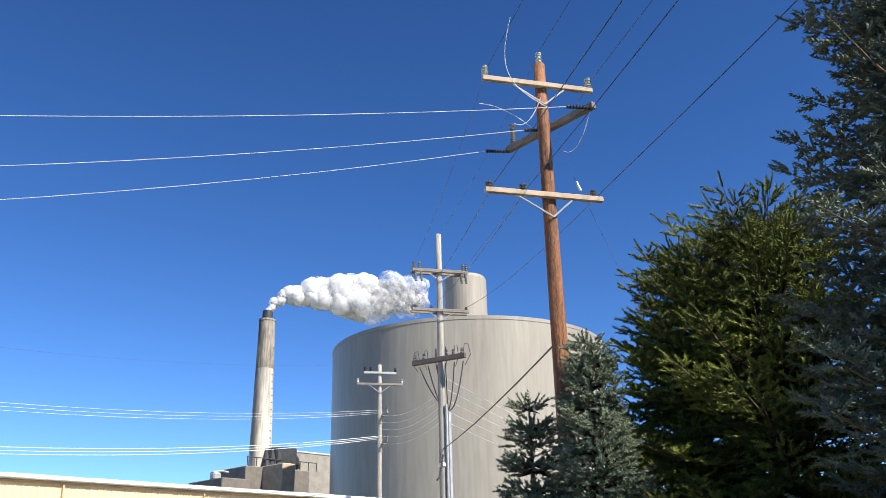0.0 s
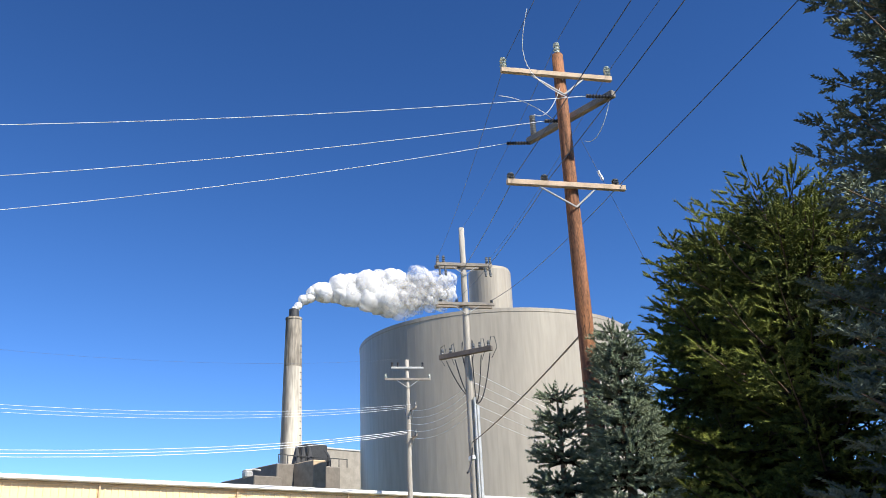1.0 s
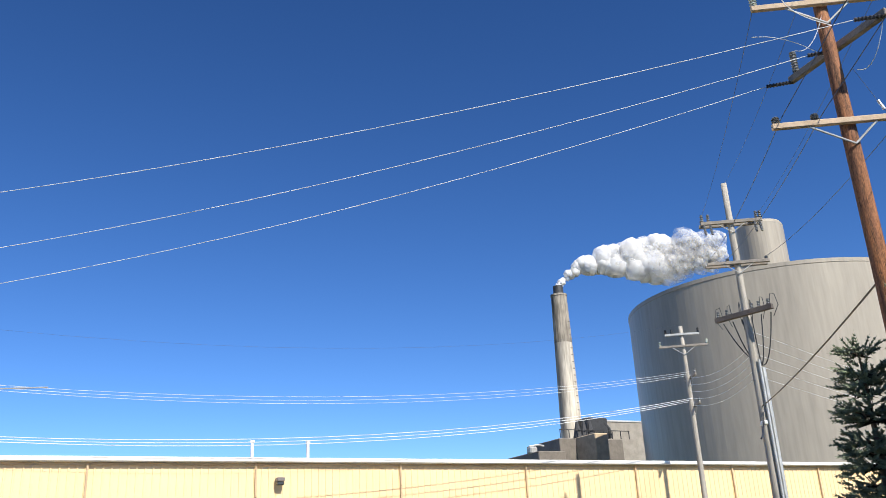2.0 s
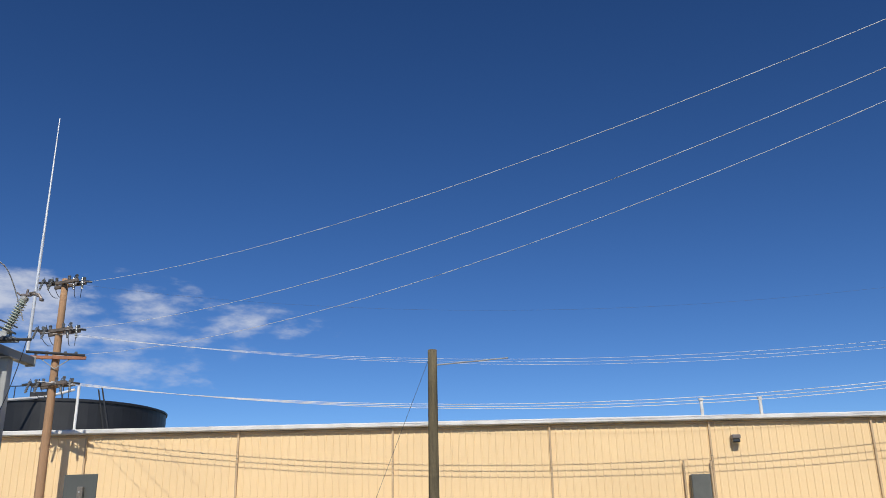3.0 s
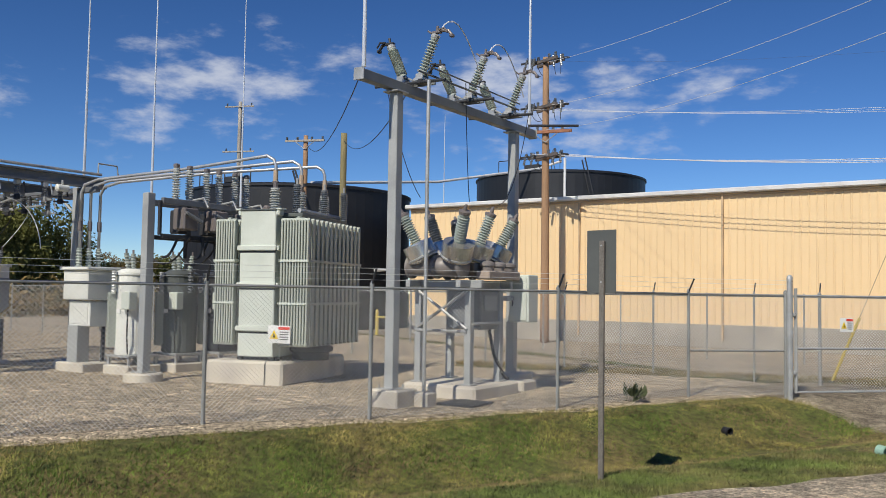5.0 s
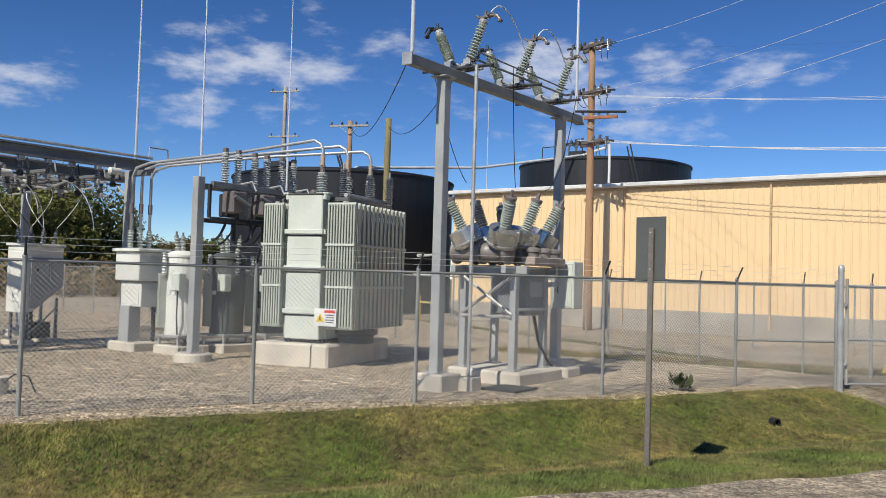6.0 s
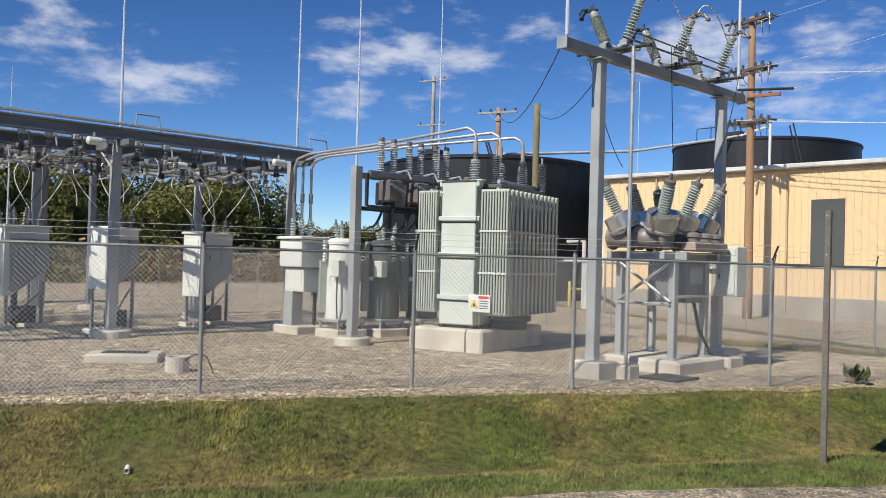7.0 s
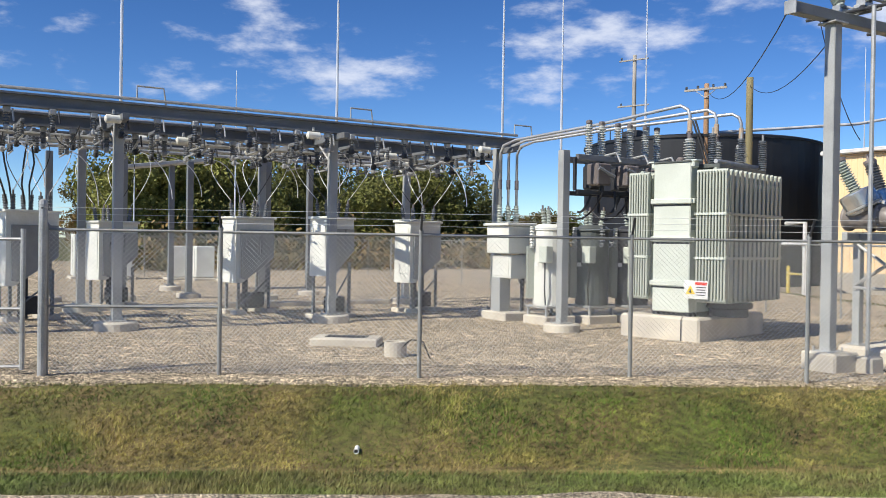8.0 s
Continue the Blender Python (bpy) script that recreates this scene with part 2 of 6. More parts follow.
M_GLASS = material("dark lamp lens", (0.05, 0.05, 0.05), 0.1, 0.0, 0.05, 4, 0.0)


# ---- mesh building ----
class Geo:
    """Collects vertices and faces of one mesh."""

    def __init__(self):
        self.v, self.f = [], []

    def add(self, verts, faces):
        k = len(self.v)
        self.v += [tuple(p) for p in verts]
        self.f += [tuple(k + i for i in q) for q in faces]
        return self

    def box(self, c, s, bevel=0.012, m=None):
        hx, hy, hz = s[0] / 2, s[1] / 2, s[2] / 2
        b = min(bevel, hx * 0.45, hy * 0.45, hz * 0.45)
        vs, idx = [], {}
        for sx in (-1, 1):
            for sy in (-1, 1):
                for sz in (-1, 1):
                    for a in range(3):
                        h = [hx - b, hy - b, hz - b]
                        h[a] += b
                        idx[sx, sy, sz, a] = len(vs)
                        vs.append(Vector((sx * h[0], sy * h[1], sz * h[2])))
        fs = []
        for a in range(3):
            u, w = (a + 1) % 3, (a + 2) % 3
            for sg in (-1, 1):
                ring = []
                for su, sw in ((-1, -1), (1, -1), (1, 1), (-1, 1)):
                    k = [0, 0, 0]
                    k[a], k[u], k[w] = sg, su, sw
                    ring.append(idx[k[0], k[1], k[2], a])
                fs.append(ring if sg > 0 else ring[::-1])
        for a in range(3):
            u, w = (a + 1) % 3, (a + 2) % 3
            for su in (-1, 1):
                for sw in (-1, 1):
                    lo, hi = [0, 0, 0], [0, 0, 0]
                    lo[a], hi[a] = -1, 1
                    lo[u] = hi[u] = su
                    lo[w] = hi[w] = sw
                    q = [idx[(*lo, u)], idx[(*hi, u)], idx[(*hi, w)], idx[(*lo, w)]]
                    fs.append(q if su * sw < 0 else q[::-1])
        for sx in (-1, 1):
            for sy in (-1, 1):
                for sz in (-1, 1):
                    t = [idx[sx, sy, sz, a] for a in range(3)]
                    fs.append(t if sx * sy * sz > 0 else t[::-1])
        mm = Matrix.Translation(c) @ (m or Matrix())
        return self.add([mm @ p for p in vs], fs)

    def tube(self, pts, r, seg=8, r2=None, caps=True):
        pts = [Vector(p) for p in pts]
        n = len(pts)
        rings = []
        side = None
        for i, p in enumerate(pts):
            d = (pts[min(i + 1, n - 1)] - pts[max(i - 1, 0)]).normalized()
            if side is None:
                side = d.orthogonal().normalized()
            side = (side - d * side.dot(d)).normalized()
            up = d.cross(side)
            rr = r if r2 is None else r + (r2 - r) * i / (n - 1)
            rings.append([p + side * (rr * math.cos(2 * math.pi * k / seg)) + up * (rr * math.sin(2 * math.pi * k / seg)) for k in range(seg)])
        vs = [q for ring in rings for q in ring]
        fs = [(i * seg + k, i * seg + (k + 1) % seg, (i + 1) * seg + (k + 1) % seg, (i + 1) * seg + k) for i in range(n - 1) for k in range(seg)]
        if caps:
            fs.append(tuple(range(seg))[::-1])
            fs.append(tuple((n - 1) * seg + k for k in range(seg)))
        return self.add(vs, fs)

    def lathe(self, profile, m=None, seg=12):
        """profile: (radius, height) pairs, turned about z, then laid by m."""
        m = m or Matrix()
        vs = [m @ Vector((r * math.cos(2 * math.pi * k / seg), r * math.sin(2 * math.pi * k / seg), z)) for r, z in profile for k in range(seg)]
        n = len(profile)
        fs = [(i * seg + k, i * seg + (k + 1) % seg, (i + 1) * seg + (k + 1) % seg, (i + 1) * seg + k) for i in range(n - 1) for k in range(seg)]
        fs.append(tuple(range(seg))[::-1])
        fs.append(tuple((n - 1) * seg + k for k in range(seg)))
        return self.add(vs, fs)

    def mesh(self, name, mat, smooth=False):
        me = bpy.data.meshes.new(name)
        me.from_pydata(self.v, [], self.f)
        for one in mat if isinstance(mat, (list, tuple)) else [mat]:
            me.materials.append(one)
        if smooth:
            me.polygons.foreach_set("use_smooth", [True] * len(me.polygons))
        me.update()
        return me


def part(name, geo, mat, parent, label="", smooth=False):
    ob = new(name, geo.mesh(name, mat, smooth))
    ob.parent = parent
    if label:
        ob["label"] = label
    return ob


def thing(name, label, category, at=(0, 0, 0), rz=0, group="", kind=""):
    ob = new(name)
    ob.empty_display_size = 0.2
    ob.matrix_basis = pose(*at, 0, 0, rz)
    return tagged(ob, label, category, group, kind)


def single(name, geo, mat, label, category, group="", kind="", smooth=False):
    return tagged(new(name, geo.mesh(name, mat, smooth)), label, category, group, kind)


def insulator(g, p0, p1, r=0.10, core=0.055, sheds=9, seg=10):
    """A shedded insulator from p0 to p1."""
    p0, p1 = Vector(p0), Vector(p1)
    d = p1 - p0
    h = d.length
    m = Matrix.Translation(p0) @ d.to_track_quat("Z", "Y").to_matrix().to_4x4()
    prof = [(core * 1.3, 0), (core * 1.3, h * 0.05)]
    for i in range(sheds):
        z = h * (0.07 + 0.86 * i / sheds)
        st = h * 0.86 / sheds
        prof += [(core, z), (r, z + st * 0.35), (r * 0.93, z + st * 0.5), (core, z + st * 0.72)]
    prof += [(core * 1.3, h * 0.95), (core * 1.3, h)]
    return g.lathe(prof, m, seg)


def sag(a, b, drop, n=14):
    a, b = Vector(a), Vector(b)
    return [a.lerp(b, i / n) - Vector((0, 0, drop * 4 * (i / n) * (1 - i / n))) for i in range(n + 1)]


def smooth_step(a, b, x):
    t = min(1, max(0, (x - a) / (b - a)))
    return t * t * (3 - 2 * t)


# ---- the ground: yard level 0, ditch beside the road ----
FENCE_AT, FENCE_ALONG = Vector((-12.0, 5.13)), Vector((0.454, 0.891))
FENCE_OUT = Vector((0.891, -0.454))


def road_side(x, y):
    """Metres from the fence line towards the road."""
    return (x - FENCE_AT.x) * FENCE_OUT.x + (y - FENCE_AT.y) * FENCE_OUT.y


def ground_z(x, y):
    s = road_side(x, y)
    u = (x - FENCE_AT.x) * FENCE_ALONG.x + (y - FENCE_AT.y) * FENCE_ALONG.y
    w = 1 - 0.75 * smooth_step(13.0, 17.5, u)
    z = -0.52 * smooth_step(0.5, 2.6, s) + 0.27 * smooth_step(3.0, 4.3, s) + 0.10 * smooth_step(4.3, 6, s) + 0.2 * smooth_step(6, 9, s)
    return z * w + 0.12 * (1 - w) * smooth_step(2, 8, s)


def build_ground():
    g = Geo()
    xs = [-4200, -900, -250, -90] + [-60 + 1.0 * i for i in range(101)] + [60, 120, 300, 900, 4200]
    ys = [-4200, -900, -250, -60] + [-30 + 1.0 * i for i in range(76)] + [60, 120, 300, 900, 4200]
    xs = sorted(set([x for x in xs if not -30 < x < 14] + [-30 + 0.4 * i for i in range(111)]))
    ys = sorted(set([y for y in ys if not -12 < y < 28] + [-12 + 0.4 * i for i in range(101)]))
    for y in ys:
        for x in xs:
            near = -62 < x < 45 and -35 < y < 50
            z = ground_z(x, y) if near else (0.02 if road_side(x, y) < 0 else 0.12)
            g.v.append((x, y, z + (0.03 * noise.noise((x * 0.9, y * 0.9, 0)) if near and 0.4 < road_side(x, y) < 6.5 else 0) - 0.02))
    nx = len(xs)
    for j in range(len(ys) - 1):
        for i in range(nx - 1):
            g.f.append((j * nx + i, j * nx + i + 1, (j + 1) * nx + i + 1, (j + 1) * nx + i))
    single("ground", g, M_SOIL, "rough autumn grass over soil with a shallow ditch", "ground", kind="structure", smooth=True)


def sheet(name, along0, along1, s0, s1, mat, label, category, lift, ragged=0.25, step=0.5, spread=0.0):
    """A strip of ground parallel to the road fence, with ragged long edges."""
    g = Geo()
    nu, ns = int((along1 - along0) / step), max(2, int((s1 - s0) / step))
    for i in range(nu + 1):
        u0 = along0 + (along1 - along0) * i / nu
        for j in range(ns + 1):
            sj = s0 + (s1 - s0) * j / ns
            u = u0 + (math.exp(-(u0 - along0) / 0.9) + math.exp(-(along1 - u0) / 0.9)) * 1.6 * ragged * noise.noise((sj * 0.8, 4.4, along0))
            s = s0 + (s1 - s0) * j / ns
            s += math.exp(-abs(s - s0) / 0.9) * ragged * (noise.noise((u * 0.9, 3.1, s0)) + 0.5 * noise.noise((u * 3.1, 7, s0)))
            s += math.exp(-abs(s - s1) / 0.9) * ragged * (noise.noise((u * 0.9, 9.1, s1)) + 0.5 * noise.noise((u * 3.1, 1, s1)))
            p = FENCE_AT + FENCE_ALONG * u + FENCE_OUT * s
            s += spread * min(12, max(0, u - 1)) * (1 - j / ns)
            p = FENCE_AT + FENCE_ALONG * u + FENCE_OUT * s
            rim = j in (0, ns) or i in (0, nu)
            g.v.append((p.x, p.y, ground_z(p.x, p.y) + (-0.05 if rim else lift)))
    for i in range(nu):
        for j in range(ns):
            k = i * (ns + 1) + j
            g.f.append((k, k + ns + 1, k + ns + 2, k + 1)[::-1])
    return single(name, g, mat, label, category, kind="structure", smooth=True)


build_ground()
sheet("gravel_yard", -45, 17.2, -60, 0.75, M_GRAVEL, "tan crushed gravel yard of the substation", "gravel", 0.015, 0.3)
sheet("parking_lot", 17.4, 70, -60, -1, M_LOT, "pale worn asphalt lot beside the warehouse", "pavement", 0.012, 0.3, 1.0)
sheet("driveway", 14.6, 23, -1.6, 7.2, M_DRIVE, "gravel driveway at the gate", "driveway", 0.022, 0.5)
sheet("road", -60, 70, 4.72, 14.5, M_ROAD, "tan chip-sealed road with a gravel edge", "road", 0.03, 0.22, 0.4, 0.12)


# ---- warehouse ----
WALL_Y, EAVE, WALL_L, BAY = 34.3, 6.28, -25.9, 6.29


def build_warehouse():
    w = thing("warehouse", "long low warehouse clad in buff ribbed metal panels", "warehouse", (0, 0, 0))
    joints = [WALL_L] + [-22.9 + BAY * i for i in range(14)]
    for a, b in zip(joints, joints[1:]):
        g = Geo()
        n = max(2, round((b - a) / 0.305))
        prof = []
        for i in range(n):
            x = a + (b - a) * i / n
            st = (b - a) / n
            prof += [(x, 0), (x + st * 0.72, 0), (x + st * 0.78, -0.024), (x + st * 0.94, -0.024)]
        prof.append((b, 0))
        vs = [(x, WALL_Y + y, z) for z in (0.95, EAVE) for x, y in prof]
        k = len(prof)
        g.add(vs, [(i, i + 1, k + i + 1, k + i) for i in range(k - 1)])
        part("wall_panel", g, M_BUFF, w)
        if b < 60:
            part("downspout", Geo().box((b, WALL_Y - 0.07, (EAVE + 0.3) / 2), (0.08, 0.1, EAVE - 0.3), 0.01), M_BUFFD, w)
    xr = joints[-1]
    part("foundation_wall", Geo().box(((WALL_L + xr) / 2, WALL_Y + 0.1, 0.475), (xr - WALL_L, 0.3, 0.95), 0.02), M_FOUND, w, "grey concrete base course")
    g = Geo().box(((WALL_L + xr) / 2, WALL_Y - 0.12, EAVE + 0.09), (xr - WALL_L + 0.4, 0.34, 0.20), 0.04)
    part("gutter", g, M_GUTTER, w, "pale metal eave gutter")
    part("eave_trim", Geo().box(((WALL_L + xr) / 2, WALL_Y - 0.045, EAVE - 0.07), (xr - WALL_L, 0.05, 0.09), 0.01), M_BUFFD, w)
    part("end_wall", Geo().box((WALL_L + 0.1, WALL_Y + 7.6, EAVE / 2), (0.2, 15, EAVE), 0.02), M_BUFF, w)
    g = Geo().add([(WALL_L - 0.2, WALL_Y - 0.1, EAVE + 0.16), (xr, WALL_Y - 0.1, EAVE + 0.16), (xr, WALL_Y + 15, EAVE + 0.7), (WALL_L - 0.2, WALL_Y + 15, EAVE + 0.7)], [(0, 1, 2, 3)])
    part("roof", g, M_ROOF, w)
    for x in (8.65, 11.05):
        part("vent_pipe", Geo().tube([(x, 35.4, EAVE), (x, 35.4, EAVE + 0.95)], 0.07, 10).tube([(x, 35.4, EAVE + 0.95), (x, 35.4, EAVE + 1.05)], 0.1, 10), M_GUTTER, w)
    lamp = thing("wall_lamp", "small brown box lamp on the warehouse wall", "lamp", (9.5, WALL_Y - 0.2, 5.5))
    part("housing", Geo().box((0, 0, 0.1), (0.34, 0.36, 0.16), 0.03), M_BROWN, lamp)
    part("lens", Geo().box((0, -0.05, -0.05), (0.28, 0.24, 0.14), 0.04), M_GLASS, lamp)
    box = thing("electrical_panel", "grey electrical cabinet with conduits on the warehouse wall", "cabinet", (7.95, WALL_Y - 0.25, 0))
    part("cabinet_body", Geo().box((0, 0, 3.4), (0.75, 0.4, 1.6), 0.03), M_SIGN, box)
    for dx in (-0.55, 0.5):
        part("conduit", Geo().tube([(dx, 0.1, 0.0), (dx, 0.1, 4.75)], 0.04, 8), M_BUFFD, box)


build_warehouse()


# ---- the plant: silo, chimney, tanks ----
def build_silo():
    t = thing("silo", "huge weathered grey concrete storage silo", "silo", (78.2, 69.4, 0))
    R, H = 16.8, 29.0
    g = Geo().lathe([(R, 0), (R, H - 0.5)], None, 96)
    part("wall", g, M_SILO, t, smooth=False)
    part("roof_rim", Geo().lathe([(R, H - 0.5), (R + 0.05, H - 0.45), (R + 0.05, H - 0.05), (R - 0.5, H + 0.1), (3, H + 1.6)], None, 96), M_SILO, t)
    part("head_house", Geo().lathe([(2.75, H), (2.75, 38.6), (2.55, 39.0), (0.3, 39.3)], None, 40), M_SILO, t, "round penthouse on the silo roof")
    part("head_door", Geo().box((-2.1, -2.0, H + 2.6), (1.0, 1.0, 2.2), 0.05), M_BROWN, t)
    return t


def build_stack():
    x, y = 73.4, 106.4
    t = thing("chimney", "tall pale concrete chimney with a soot-dark top", "chimney", (x, y, 0))
    part("shaft", Geo().lathe([(1.85, 0), (1.62, 19), (1.36, 33.0)], None, 36), M_STACK, t, smooth=False)
    part("top_section", Geo().lathe([(1.365, 33.0), (1.22, 40.4), (1.30, 40.5), (1.28, 40.8), (0.8, 40.8)], None, 36), M_SOOT, t, "soot-stained top")
    part("liner", Geo().lathe([(0.8, 40.7), (0.78, 42.2), (0.7, 42.2), (0.68, 40.9)], None, 24), M_DARK, t)
    rung = Geo().box((0, 0, 0), (0.38, 0.14, 0.14), 0.02).mesh("ladder_bracket", M_BROWN)
    for k in range(26):
        ob = new("ladder_bracket", rung)
        ob.parent = t
        z = 10 + 1.05 * k
        ob.location = (0.55, -math.sqrt(max(0.3, (1.85 - 0.0155 * z) ** 2 - 0.3)) - 0.03, z)
    b = thing("boiler_house", "flat-roofed tan and grey plant buildings below the chimney", "building", (x, y, 0))
    b.scale = (1, 1, 1.12)
    part("grey_block", Geo().box((0.2, 0, 8), (11.0, 9, 16), 0.1), M_PLANT, b)
    part("low_block", Geo().box((-7.2, -1, 7), (4.4, 8.6, 14.6), 0.1), M_PLANT, b)
    part("tan_bay", Geo().box((-1.4, -6.6, 8), (2.2, 5, 16.2), 0.1), M_TANBAY, b)
    part("machinery_box", Geo().box((2.0, -2.4, 17.5), (3.6, 3.0, 2.7), 0.15), M_DARK, b, "dark fan housing")
    part("duct", Geo().tube([(3.2, -3.6, 18.2), (4.0, -3.6, 17.4), (4.2, -3.6, 16.2)], 0.35, 10), M_DARK, b)
    for k in range(3):
        part("hopper", Geo().lathe([(0.7, 16.2), (0.15, 18.4)], Matrix.Translation((-1.6 + 1.1 * k, -3.8, 0)), 10), M_DARK, b)
    part("wing", Geo().box((9.2, 3, 9.4), (8.4, 8, 18.8), 0.1), M_WING, b)
    part("wing_cap", Geo().box((9.2, 3, 18.9), (8.6, 8.2, 0.25), 0.05), M_ROOF, b)
    for k in range(9):
        part("rail_post", Geo().box((-5 + 1.5 * k, -4.4, 16.6), (0.1, 0.1, 1.1), 0.01), M_DARK, b)
    part("rail", Geo().box((1, -4.4, 17.1), (12.2, 0.1, 0.1), 0.01), M_DARK, b)
    part("roof_gear", Geo().box((-9.0, -3, 14.6), (1.2, 1.2, 0.9), 0.2).tube([(-9.4, -3, 15.1), (-8, -3, 15.3), (-7, -3, 15.2)], 0.12, 8), M_GALV, b)


build_silo()
build_stack()


def black_tank(x, y, R, H, fittings):
    t = thing("storage_tank", "large black cylindrical storage tank", "tank", (x, y, 0), group="black storage tanks")
    part("shell", Geo().lathe([(R, 0), (R, H), (R + 0.08, H), (R + 0.08, H + 0.12), (R - 0.2, H + 0.2), (0.5, H + 0.55)], None, 72), M_TANK, t)
    if fittings:
        g = Geo()
        for k in range(5):
            g.tube([(-2 + 1.0 * k, -R + 0.6, H), (-2 + 1.0 * k, -R + 0.6, H + 1.0)], 0.03, 6)
        g.tube([(-2, -R + 0.6, H + 1.0), (2, -R + 0.6, H + 1.0)], 0.03, 6)
        part("rail", g, M_DARK, t)
        part("top_hatch", Geo().box((0.5, -R + 1.0, H + 0.45), (1.1, 0.8, 0.35), 0.04), M_DARK, t)
        part("stair", Geo().tube([(R * math.cos(5.4), R * math.sin(5.4), H + 0.8), (R * math.cos(5.6) + 0.3, R * math.sin(5.6), H * 0.45)], 0.05, 6).tube([(R * math.cos(5.4) + 0.3, R * math.sin(5.4) - 0.2, H + 0.9), (R * math.cos(5.6) + 0.7, R * math.sin(5.6) - 0.2, H * 0.45)], 0.05, 6), M_DARK, t)
    return t


black_tank(-27.6, 55.0, 6.0, 10.1, True)
black_tank(-36.3, 37.3, 6.6, 7.6, True)
g = Geo().tube([(-32.0, 33.5, 7.9), (-29.5, 42, 8.8), (-26.6, 49.6, 10.4), (-24.9, 49.6, 10.8)], 0.08, 8).tube([(-24.7, 49.7, 11.0), (-24.7, 49.7, 5)], 0.09, 8)
single("tank_pipe", g, M_GUTTER, "pale overhead pipe between the black tanks", "pipe")
g = Geo().tube([(-24.6, 31, 0), (-24.6, 31, 3.1), (-26.0, 31.6, 3.1)], 0.09, 8).tube([(-24.3, 30.8, 0), (-24.3, 30.8, 2.2), (-26, 31.4, 2.2)], 0.09, 8)
single("yard_pipe", g, M_GUTTER, "pale bent pipe outlets at the black tank", "pipe")


# ---- poles and wires ----
def pole(name, x, y, h, r0, r1, mat, label, lean=(0, 0)):
    t = thing(name, label, "utility pole", (x, y, 0))
    part("shaft", Geo().tube([(lean[0] * k / 8, lean[1] * k / 8, -0.3 + (h + 0.3) * k / 8) for k in range(9)], r0, 14, r1), mat, t, smooth=True)
    return t


def crossarm(t, z, along, half, mat, off=0.2, pins=(), brace=True, pin_mat=None, pin_h=0.22, thick=0.11, shift=0.0):
    a = Vector((along[0], along[1], 0)).normalized()
    n = Vector((-a.y, a.x, 0))
    rz = math.atan2(a.y, a.x)
    c = n * off + a * shift
    m = Matrix.Rotation(rz, 4, "Z")
    part("crossarm", Geo().box((c.x, c.y, z), (2 * half, thick * 0.85, thick), 0.01, m), mat, t)
    if brace:
        for s in (-1, 1):
            p, q = c + a * (s * half * 0.48) + Vector((0, 0, z - 0.05)), n * off + Vector((0, 0, z - 0.45))
            part("brace", Geo().tube([p, q], 0.02, 6), M_GALV, t)
    for u in pins:
        p = c + a * u + Vector((0, 0, z + thick / 2))
        g = insulator(Geo(), p, p + Vector((0, 0, pin_h)), 0.075, 0.045, 3, 8)
        part("pin_insulator", g, pin_mat or M_PORC, t)


def wire(points, r, mat, label="bare overhead conductor between the poles"):
    g = Geo().tube(points, r, 5)
    return single("power_line", g, mat, label, "power line", group="overhead conductors")


